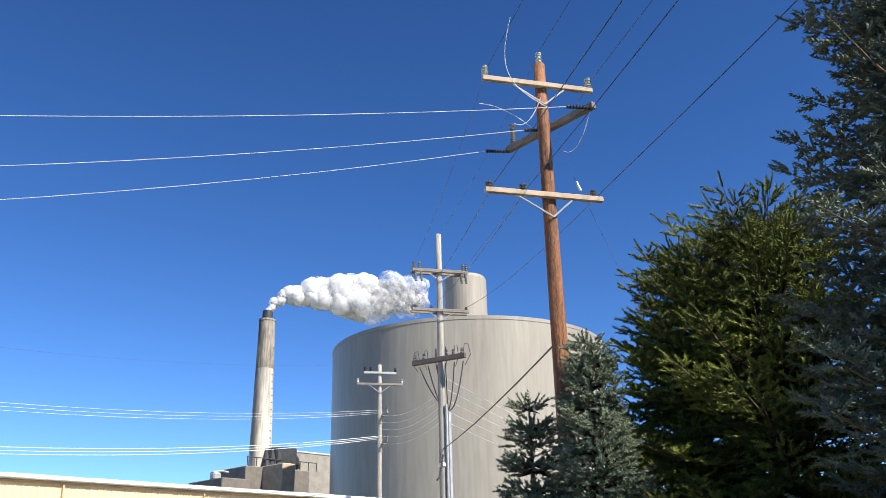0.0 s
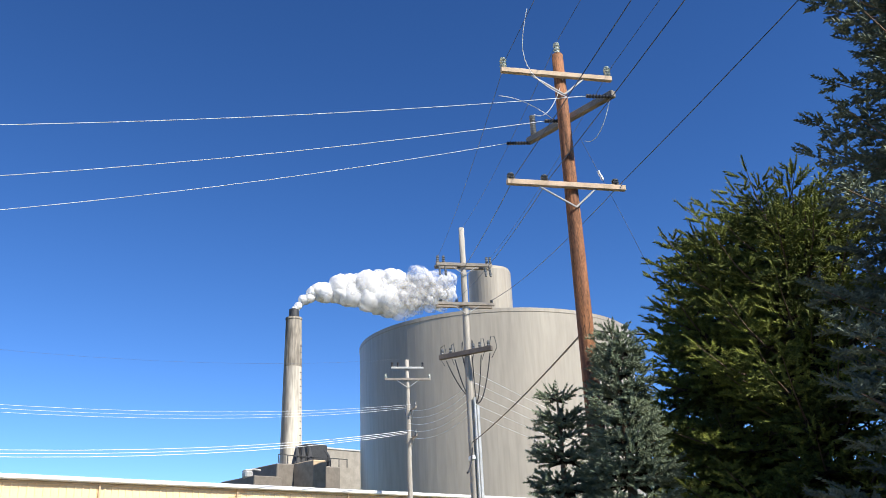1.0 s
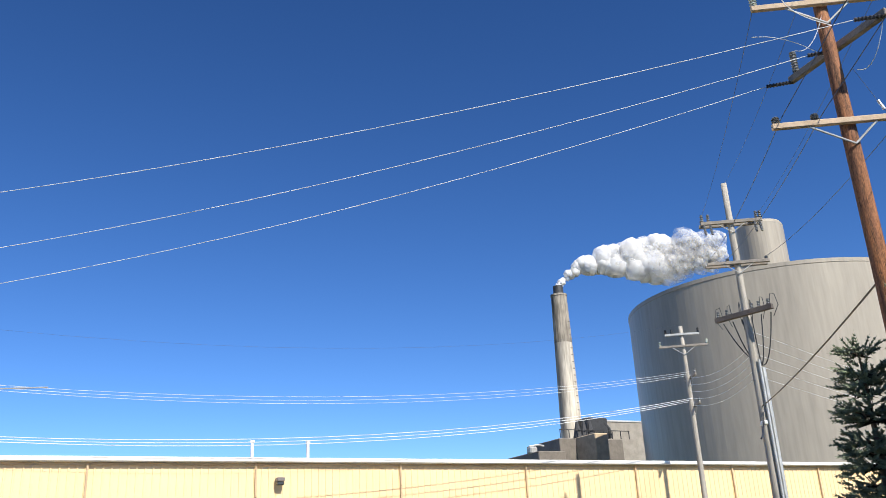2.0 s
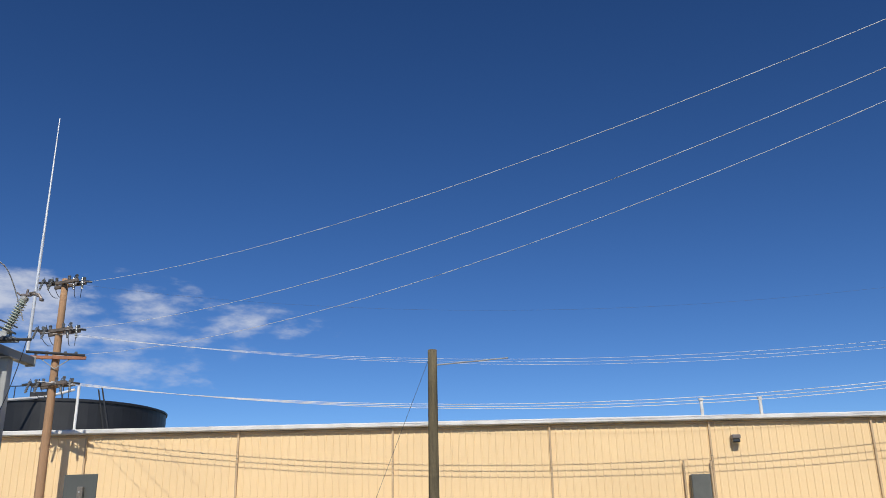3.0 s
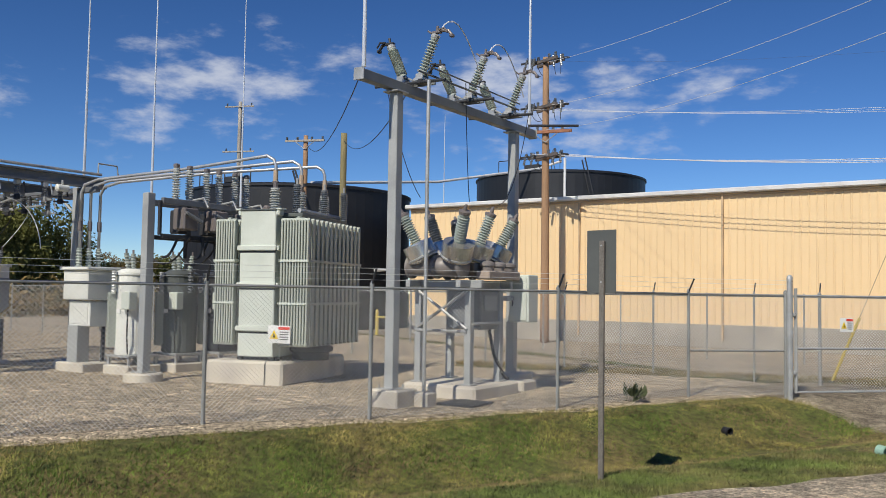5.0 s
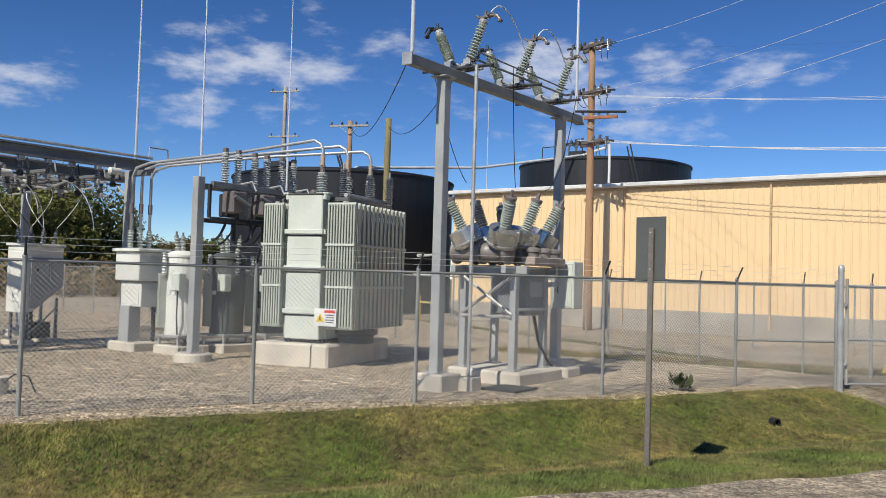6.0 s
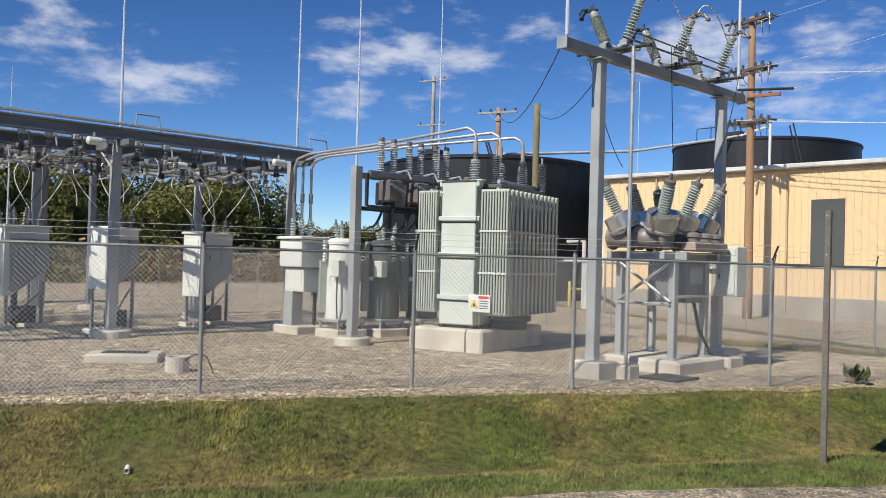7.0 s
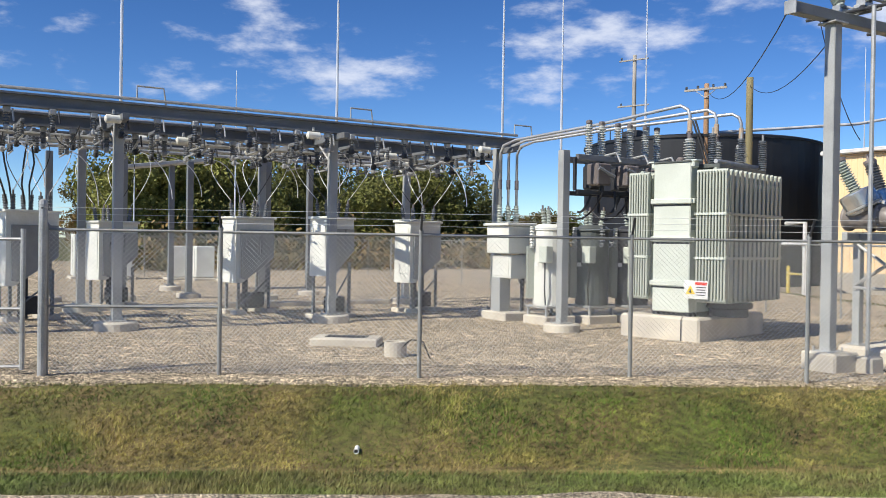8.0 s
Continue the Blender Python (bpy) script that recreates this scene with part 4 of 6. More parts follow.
def build_gantry():
    t = thing("steel_gantry", "grey steel switch gantry with two columns and a long beam", "gantry")
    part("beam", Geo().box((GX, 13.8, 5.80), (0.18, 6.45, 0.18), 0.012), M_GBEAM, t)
    for y in (10.57, 17.03):
        part("end_plate", Geo().box((GX, y, 5.80), (0.22, 0.03, 0.22), 0.006), M_GALV, t)
    for y in (11.58, 16.0):
        square_column(t, GX + 0.06, y, 0.3, 5.66, 0.19, M_STEEL)
        part("cap_plate", Geo().box((GX + 0.05, y, 5.67), (0.34, 0.34, 0.03), 0.006), M_GALV, t)
        part("footing", Geo().box((GX + 0.1, y, 0.14), (0.64, 0.64, 0.36), 0.03), M_CONC, t, "concrete footing")
    for y in (10.7, 16.85):
        part("lightning_mast", Geo().tube([(GX, y, 5.95), (GX, y, 8.6)], 0.038, 10, 0.03).tube([(GX, y, 8.6), (GX, y, 11.5 if y > 15 else 12.6)], 0.026, 8, 0.012), M_MAST, t, "slender bright lightning mast")
    part("operating_rod", Geo().tube([(GX + 0.55, 11.9, 0.2), (GX + 0.55, 11.9, 5.9)], 0.035, 8), M_GALV, t)
    part("operating_rod", Geo().tube([(GX + 0.34, 11.85, 6.1), (GX + 0.34, 15.7, 6.1)], 0.022, 8), M_BEAM, t)
    part("operating_rod", Geo().tube([(GX + 0.42, 12.1, 6.22), (GX + 0.42, 15.6, 6.2)], 0.016, 8), M_BEAM, t)
    part("side_arm", Geo().tube([(GX + 0.05, 16.7, 5.95), (GX + 1.0, 17.4, 5.98)], 0.03, 8), M_DARK, t)
    part("rod_footing", Geo().box((GX + 0.55, 11.95, 0.12), (0.3, 0.34, 0.3), 0.03), M_CONC, t)
    for y in (12.15, 13.9, 15.55):
        disconnect(GX, y, 5.90, "switches on the gantry")
    g = []
    for y in (12.15, 13.9):
        p = Vector((GX + 0.6, y, 6.82))
        q = Vector((GX + 0.6, y + 1.55, 6.3))
        pts = [p + (q - p) * (k / 10) + Vector((0, 0, 0.55 * math.sin(math.pi * (k / 10) ** 0.8))) for k in range(11)]
        part("jumper", Geo().tube(pts, 0.013, 6), M_WIRE, t)
    part("drop_lead", Geo().tube(sag((GX + 0.4, 13.4, 6.2), (GX + 0.15, 14.0, 3.9), 0.3, 10), 0.008, 5), M_CABLE, t)
    part("drop_lead", Geo().tube(sag((GX + 0.5, 15.9, 6.1), (GX + 0.45, 14.7, 3.9), 0.5, 10), 0.008, 5), M_CABLE, t)
    part("drop_lead", Geo().tube(sag((GX - 0.7, 12.2, 6.2), (GX - 0.3, 12.9, 3.9), 0.3, 10), 0.008, 5), M_CABLE, t)


def build_breaker():
    cx, cy = GX + 0.1, 13.75
    t = thing("circuit_breaker", "outdoor circuit breaker with six ringed bushings on a steel stand", "circuit breaker", (cx, cy, 0))
    part("plinth", Geo().box((-0.05, 0.2, 0.1), (1.7, 1.75, 0.34), 0.05), M_CONC, t, "pale concrete plinth")
    part("side_plinth", Geo().box((0.35, 1.75, 0.08), (0.7, 0.6, 0.28), 0.04), M_CONC, t, "pale concrete plinth")
    xs, ys = (-0.67, 0.5), (-0.42, 0.72)
    for sx in xs:
        for sy in ys:
            part("leg", Geo().box((sx, sy, 1.22), (0.14, 0.14, 1.9), 0.01), M_STEEL, t)
            part("foot_plate", Geo().box((sx, sy, 0.285), (0.26, 0.26, 0.03), 0.005), M_GALV, t)
    g = Geo()
    for y in ys:
        g.box((-0.08, y, 2.22), (1.75, 0.11, 0.16), 0.01)
    for x in xs:
        g.box((x, 0.1, 2.22), (0.11, 1.9, 0.15), 0.01)
    part("frame", g, M_STEEL, t)
    for a, b in (((-0.67, -0.5, 1.35), (0.5, -0.5, 2.1)), ((-0.67, -0.52, 2.1), (0.5, -0.52, 1.35)), ((0.57, -0.42, 1.45), (0.57, 0.72, 1.45)), ((-0.67, -0.5, 1.3), (0.5, -0.5, 1.3))):
        part("brace", Geo().tube([a, b], 0.03, 6), M_GALV, t)
    box = part("mechanism_box", Geo().box((0.12, 0.35, 1.75), (0.8, 0.75, 0.85), 0.03), M_BEAM, t, "dark grey mechanism housing")
    part("louvre", Geo().box((0.53, 0.35, 1.85), (0.02, 0.5, 0.3), 0.006), M_STEEL, box)
    cab = part("control_cabinet", Geo().box((0.75, 1.32, 1.95), (0.46, 0.42, 0.98), 0.02), M_EQUIP, t, "pale grey control cabinet")
    part("cabinet_door", Geo().box((0.75, 1.10, 1.95), (0.38, 0.02, 0.88), 0.006), M_EQUIP, cab)
    part("cabinet_handle", Geo().box((0.62, 1.085, 1.85), (0.03, 0.03, 0.12), 0.008), M_DARK, cab)
    part("cabinet_bracket", Geo().box((0.6, 0.98, 1.95), (0.1, 0.4, 0.1), 0.01), M_STEEL, cab)
    # tan channel with three capped drums at the open end of the tanks
    part("drum_tray", Geo().box((0.72, 0.32, 2.40), (0.3, 1.25, 0.17), 0.02), M_TRAY, t, "weathered tan steel channel")
    for k in range(3):
        y = -0.12 + 0.42 * k
        part("end_drum", Geo().lathe([(0.12, 0), (0.13, 0.09), (0.155, 0.10), (0.155, 0.15), (0.08, 0.19)], Matrix.Translation((0.72, y, 2.48)), 20), M_TANKG, t)
    for k, y in enumerate((-0.62, 0.04, 0.70)):
        prof = [(0.02, -0.82), (0.17, -0.80), (0.235, -0.76), (0.235, -0.71), (0.19, -0.705), (0.19, -0.16), (0.235, -0.155), (0.235, -0.09), (0.19, -0.085), (0.19, 0.42), (0.235, 0.425), (0.235, 0.48), (0.17, 0.52), (0.02, 0.54)]
        tank = part("tank", Geo().lathe(prof, pose(0, y, 2.55, 0, 90, 0), 28), M_TANKG, t, "brown-grey cylindrical tank", True)
        for q in range(10):
            an = 0.628 * q
            part("flange_bolt", Geo().tube([(-0.17, y + 0.215 * math.cos(an), 2.55 + 0.215 * math.sin(an)), (-0.075, y + 0.215 * math.cos(an), 2.55 + 0.215 * math.sin(an))], 0.013, 5), M_GALV, tank)
        for s in (-1, 1):
            a = Vector((s * 0.34 - 0.05, y, 2.62))
            d = Vector((s * 0.40, (-0.30, 0.0, 0.34)[k], 1)).normalized()
            m = Matrix.Translation(a) @ d.to_track_quat("Z", "Y").to_matrix().to_4x4()
            sleeve = part("bushing", Geo().lathe([(0.12, 0), (0.25, 0.06), (0.30, 0.10), (0.305, 0.14), (0.305, 0.40), (0.30, 0.43), (0.13, 0.45)], m, 40), M_SHINE, t, "bushing in a polished metal sleeve")
            part("clamp_band", Geo().lathe([(0.307, 0.125), (0.315, 0.13), (0.315, 0.16), (0.307, 0.165)], m, 40), M_GALV, sleeve)
            # two back insulators get darker porcelain in place of the shade there
            part("bushing_insulator", insulator(Geo(), a + d * 0.43, a + d * 1.02, 0.125, 0.08, 10, 14), M_PORC if s > 0 or k == 0 else M_PORCD, sleeve)
            m2 = Matrix.Translation(a + d * 1.01) @ d.to_track_quat("Z", "Y").to_matrix().to_4x4()
            part("bushing_cap", Geo().lathe([(0.09, 0), (0.115, 0.02), (0.115, 0.07), (0.04, 0.09), (0.03, 0.2), (0.01, 0.21)], m2, 12), M_BROWN, sleeve)
    part("control_cable", Geo().tube([(0.4, 0.5, 1.35), (0.5, 0.55, 0.8), (0.6, 0.75, 0.42), (0.45, 1.15, 0.3), (0.3, 1.5, 0.25)], 0.035, 8), M_CABLE, t)
    single("access_cover", Geo().box((-8.99, 12.6, 0.03), (0.75, 0.8, 0.05), 0.02), M_DARK, "dark steel access cover in the gravel", "cover")


TR_AT, TR_TURN = Vector((-13.55, 12.56, 0)), 14.8


def build_transformer():
    """Local axes: x along the front to the right, y into the depth, from the pad's near corner."""
    t = thing("power_transformer", "large grey-green power transformer with banks of cooling fins", "transformer", tuple(TR_AT), TR_TURN)
    part("pad", Geo().box((-0.95, 1.55, 0.2), (1.9, 3.1, 0.62), 0.05), M_CONC, t, "pale concrete pad")
    for y in (0.42, 2.5):
        part("skid", Geo().box((-0.82, y, 0.55), (1.0, 0.14, 0.1), 0.015), M_DARK, t)
    part("tank", Geo().box((-0.82, 1.62, 2.12), (0.96, 2.25, 3.06), 0.03), M_EQUIP, t)
    part("lid", Geo().box((-0.62, 1.66, 3.70), (1.5, 2.3, 0.10), 0.02), M_LID, t, "dark grey-green lid")
    part("drain_base", Geo().lathe([(0.42, 0.5), (0.40, 0.66), (0.5, 0.7), (0.5, 0.8)], Matrix.Translation((0.0, 1.3, 0)), 24), M_DARK, t)
    f = part("front_cabinet", Geo().box((-0.81, 0.40, 2.19), (0.88, 0.32, 3.2), 0.02), M_EQUIP, t, "smooth pale front of the tank")
    for z in (1.2, 2.15, 2.96):
        part("stiffener", Geo().box((-0.81, 0.235, z), (0.97, 0.1, 0.11), 0.015).box((-0.31, 0.42, z), (0.06, 0.36, 0.11), 0.012), M_EQUIP, f)
        # thin dark strip just below each stiffener
        part("stiffener_strip", Geo().box((-0.81, 0.243, z - 0.085), (0.9, 0.02, 0.035), 0.004), M_DARK, f)
    for x, sx in ((-1.28, -1), (-0.35, 1)):
        part("lug", Geo().box((x, 0.36, 3.74), (0.10, 0.22, 0.14), 0.03).box((x + sx * 0.04, 0.36, 3.82), (0.14, 0.24, 0.04), 0.015), M_EQUIP, f)
    part("front_edge", Geo().box((-0.81, 0.37, 3.80), (0.9, 0.3, 0.03), 0.01), M_LID, f)
    for x in (-1.2, -0.42):
        part("cabinet_foot", Geo().box((x, 0.38, 0.55), (0.1, 0.2, 0.1), 0.015), M_DARK, f)
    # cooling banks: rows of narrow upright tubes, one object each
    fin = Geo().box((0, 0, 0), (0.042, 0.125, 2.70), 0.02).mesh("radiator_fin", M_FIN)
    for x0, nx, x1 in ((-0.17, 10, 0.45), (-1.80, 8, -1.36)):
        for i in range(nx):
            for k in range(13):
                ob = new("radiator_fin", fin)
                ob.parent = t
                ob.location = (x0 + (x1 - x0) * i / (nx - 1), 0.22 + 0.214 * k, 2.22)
        mid, wide = (x0 + x1) / 2, x1 - x0
        for k in range(13):
            for z in (3.56, 0.88):
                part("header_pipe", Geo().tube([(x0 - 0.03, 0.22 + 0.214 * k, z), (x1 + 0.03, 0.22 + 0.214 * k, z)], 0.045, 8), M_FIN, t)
        for z in (2.68, 1.76):
            part("fin_strap", Geo().box((mid, 0.145, z), (wide + 0.1, 0.02, 0.05), 0.006), M_EQUIP, t)
            for x in (x0 - 0.035, x1 + 0.035):
                part("fin_strap", Geo().box((x, 1.5, z), (0.02, 2.76, 0.06), 0.006), M_FIN, t)
        part("main_header", Geo().tube([(mid, 0.3, 3.6), (mid, 2.8, 3.6)], 0.05, 10), M_FIN, t)
    # bushings on the lid
    front = ((-0.62, 0.62), (-0.45, 1.5), (-0.3, 2.4))
    for x, y in front:
        b = part("bushing", insulator(Geo(), (x, y, 3.74), (x, y, 4.32), 0.135, 0.08, 9, 16), M_PORCG, t, "ringed porcelain bushing")
        part("bushing_flange", Geo().lathe([(0.16, 3.73), (0.17, 3.76), (0.13, 3.80)], Matrix.Translation((x, y, 0)), 16), M_GALV, b)
        part("bushing_cap", Geo().tube([(x, y, 4.3), (x, y, 4.45)], 0.05, 8).box((x, y, 4.46), (0.14, 0.08, 0.05), 0.015), M_BROWN, b)
    for x, y in ((-0.2, 0.85), (-0.1, 2.0), (0.1, 2.65)):
        b = part("bushing", insulator(Geo(), (x, y, 3.74), (x, y, 4.42), 0.10, 0.06, 12, 12), M_PORCD, t, "dark slender bushing")
        part("bushing_cap", Geo().tube([(x, y, 4.4), (x, y, 4.56)], 0.025, 8), M_GALV, b)
    part("top_pipe", Geo().tube([(-0.05, 0.7, 3.82), (-0.05, 2.7, 3.82)], 0.05, 8), M_GALV, t)
    for x, y in ((-0.9, 0.75), (-1.05, 1.3)):
        part("relief_device", Geo().lathe([(0.09, 3.74), (0.09, 3.9), (0.05, 3.95)], Matrix.Translation((x, y, 0)), 12), M_BROWN, t)
    part("ground_lead", Geo().tube([(-0.42, 0.2, 0.62), (-0.4, -0.03, 0.45), (-0.4, -0.03, 0.0)], 0.009, 6), M_CABLE, t)
    back = Matrix.Rotation(radians(-TR_TURN), 4, "Z") @ Matrix.Translation(-TR_AT)
    for k, (x, y) in enumerate(front):
        far = [back @ Vector(p) for p in ((-17, 12.85 + 0.42 * k, 4.93), (-19.45, 12.08 + 0.3 * k, 4.72), (-19.85, 11.97 + 0.28 * k, 4.6), (-19.95, 11.95 + 0.27 * k, 4.4), (-19.95, 11.95 + 0.27 * k, 3.0))]
        pts = [Vector((x, y, 4.45)), Vector((x, y, 4.82)), Vector((x - 0.05, y - 0.01, 4.96)), Vector((x - 0.2, y - 0.04, 5.05))] + far
        part("bus_fitting", Geo().tube([far[4] + Vector((0, 0, 0.45)), far[4] + Vector((0, 0, 0.7))], 0.055, 10), M_BROWN, t)
        part("bus_fitting", Geo().tube([(x, y, 4.48), (x, y, 4.72)], 0.055, 10), M_ARM, t, "tan flexible connector")
        part("bus_pipe", Geo().tube(pts, 0.037, 10), M_BUS, t, "bent tubular bus bar", True)
    at = Matrix.Translation(TR_AT) @ Matrix.Rotation(radians(TR_TURN), 4, "Z") @ Vector((-0.14, 0.10, 1.1))
    plate("warning_sign", tuple(at), TR_TURN, 0.54, 0.38, "white danger plate with a yellow triangle on the transformer")


def build_switch_rack():
    t = thing("switch_rack", "steel switch rack with a row of porcelain insulators", "switch rack")
    X = -16.5
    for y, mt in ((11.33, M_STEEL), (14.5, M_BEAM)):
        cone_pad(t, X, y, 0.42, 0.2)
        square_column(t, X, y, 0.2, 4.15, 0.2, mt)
    for dx in (-0.3, 0.3):
        part("rack_beam", Geo().box((X + dx, 13.0, 3.98), (0.1, 3.1, 0.14), 0.01), M_BEAM, t)
        part("rack_beam", Geo().box((X + dx, 13.0, 3.2), (0.08, 3.1, 0.1), 0.01), M_DARK, t)
    for y in (11.4, 12.2, 13.2, 14.2):
        part("strut", Geo().box((X + 0.3, y, 3.6), (0.07, 0.07, 0.76), 0.008), M_DARK, t)
    for k in range(3):
        y = 12.15 + 0.88 * k
        for dy in (-0.18, 0.2):
            a = part("post_insulator", insulator(Geo(), (X + 0.1, y + dy, 4.06), (X + 0.1, y + dy, 4.78), 0.10, 0.055, 11, 12), M_PORCG, t, "upright ringed porcelain insulator")
            part("clamp", Geo().box((X + 0.1, y + dy, 4.83), (0.12, 0.12, 0.1), 0.02), M_BROWN, a)
        part("switch_box", Geo().box((X + 0.25, y, 3.62), (0.4, 0.42, 0.5), 0.03), M_BROWN, t, "dark brown switch box")
        part("contact_arm", Geo().tube([(X + 0.5, y - 0.2, 3.75), (X + 0.62, y + 0.15, 3.55)], 0.05, 8), M_PORCD, t)
        part("fuse_holder", Geo().box((X - 0.4, y + 0.35, 3.6), (0.3, 0.34, 0.55), 0.03), M_DARK, t)
        part("fuse_tube", Geo().tube([(X - 0.1, y + 0.3, 3.3), (X - 0.1, y + 0.3, 2.75)], 0.045, 8), M_DARK, t)
        part("fuse_tube", Geo().tube([(X + 0.35, y + 0.4, 3.25), (X + 0.4, y + 0.4, 2.8)], 0.035, 8), M_DARK, t)
        part("contact_arm", Geo().tube([(X - 0.5, y + 0.1, 3.98), (X + 0.5, y + 0.3, 4.12), (X + 0.62, y + 0.32, 3.9)], 0.028, 8), M_GALV, t)
        part("cable_tail", Geo().tube(sag((X + 0.4, y, 3.2), (X - 0.9, y - 0.1, 2.85), 0.4, 8), 0.022, 6), M_CABLE, t)
        part("cable_tail", Geo().tube(sag((X + 0.3, y - 0.25, 3.2), (X + 0.1, y - 0.5, 2.75), 0.15, 6), 0.03, 6), M_CABLE, t)
    for x, y, h in ((-21.52, 15.24, 13.4), (-22.72, 19.83, 12.8)):
        m = thing("lightning_mast", "slender bright lightning mast in the yard", "mast", (x, y, 0))
        part("footing", Geo().lathe([(0.3, -0.1), (0.3, 0.12), (0.27, 0.15)], None, 16), M_CONC, m)
        part("pole", Geo().tube([(0, 0, 0.1), (0, 0, 7)], 0.05, 10, 0.035).tube([(0, 0, 7), (0, 0, h)], 0.028, 8, 0.012), M_MAST, m)


def regulator(x, y, tall, group, rz=0, paint=None):
    """Drum-shaped voltage regulator with bushings on its lid."""
    t = thing("voltage_regulator", "drum-shaped voltage regulator with lid bushings", "regulator", (x, y, 0), rz, group)
    part("base", Geo().box((0, 0, 0.1), (0.95, 0.95, 0.26), 0.03), M_CONC, t)
    part("stand_top", Geo().box((0, 0, 0.44), (0.86, 0.86, 0.06), 0.01), M_GALV, t)
    for sx in (-0.37, 0.37):
        for sy in (-0.37, 0.37):
            part("stand_leg", Geo().box((sx, sy, 0.32), (0.06, 0.06, 0.2), 0.006), M_GALV, t)
    part("control_box", Geo().box((0.34, -0.40, 1.75), (0.3, 0.22, 0.42), 0.02), M_EQUIP, t)
    part("control_conduit", Geo().tube([(0.34, -0.42, 1.55), (0.36, -0.44, 0.9), (0.3, -0.36, 0.5)], 0.018, 6), M_CABLE, t)
    part("side_arrester", insulator(Geo(), (-0.1, -0.5, tall - 0.55), (-0.1, -0.5, tall + 0.0), 0.07, 0.045, 7, 10), M_PORCG, t)
    part("name_plate", Geo().box((0.0, -0.425, 1.5), (0.14, 0.02, 0.1), 0.004), M_LABEL, t)
    part("drum", Geo().lathe([(0.40, 0.45), (0.42, 0.5), (0.42, tall - 0.12), (0.45, tall - 0.1), (0.45, tall - 0.04), (0.3, tall + 0.05)], None, 24), paint or M_WHITE, t, smooth=False)
    for k in range(9):
        a = 2.2 + 0.28 * k
        part("cooling_fin", Geo().box((0.5 * math.cos(a), 0.5 * math.sin(a), 1.3), (0.2, 0.02, 1.3), 0.006, pose(0, 0, 0, 0, 0, math.degrees(a))), M_FIN, t)
    for k in range(3):
        a = 0.6 + 2.1 * k
        b = part("bushing", insulator(Geo(), (0.2 * math.cos(a), 0.2 * math.sin(a), tall), (0.28 * math.cos(a), 0.28 * math.sin(a), tall + 0.42), 0.075, 0.045, 5, 10), M_PORC, t)
        part("bushing_cap", Geo().tube([(0.28 * math.cos(a), 0.28 * math.sin(a), tall + 0.4), (0.28 * math.cos(a), 0.28 * math.sin(a), tall + 0.52)], 0.025, 6), M_BROWN, b)
    part("arrester", insulator(Geo(), (0.5, -0.1, tall - 0.5), (0.5, -0.1, tall + 0.05), 0.09, 0.06, 6, 10), M_PORCD, t)
    return t


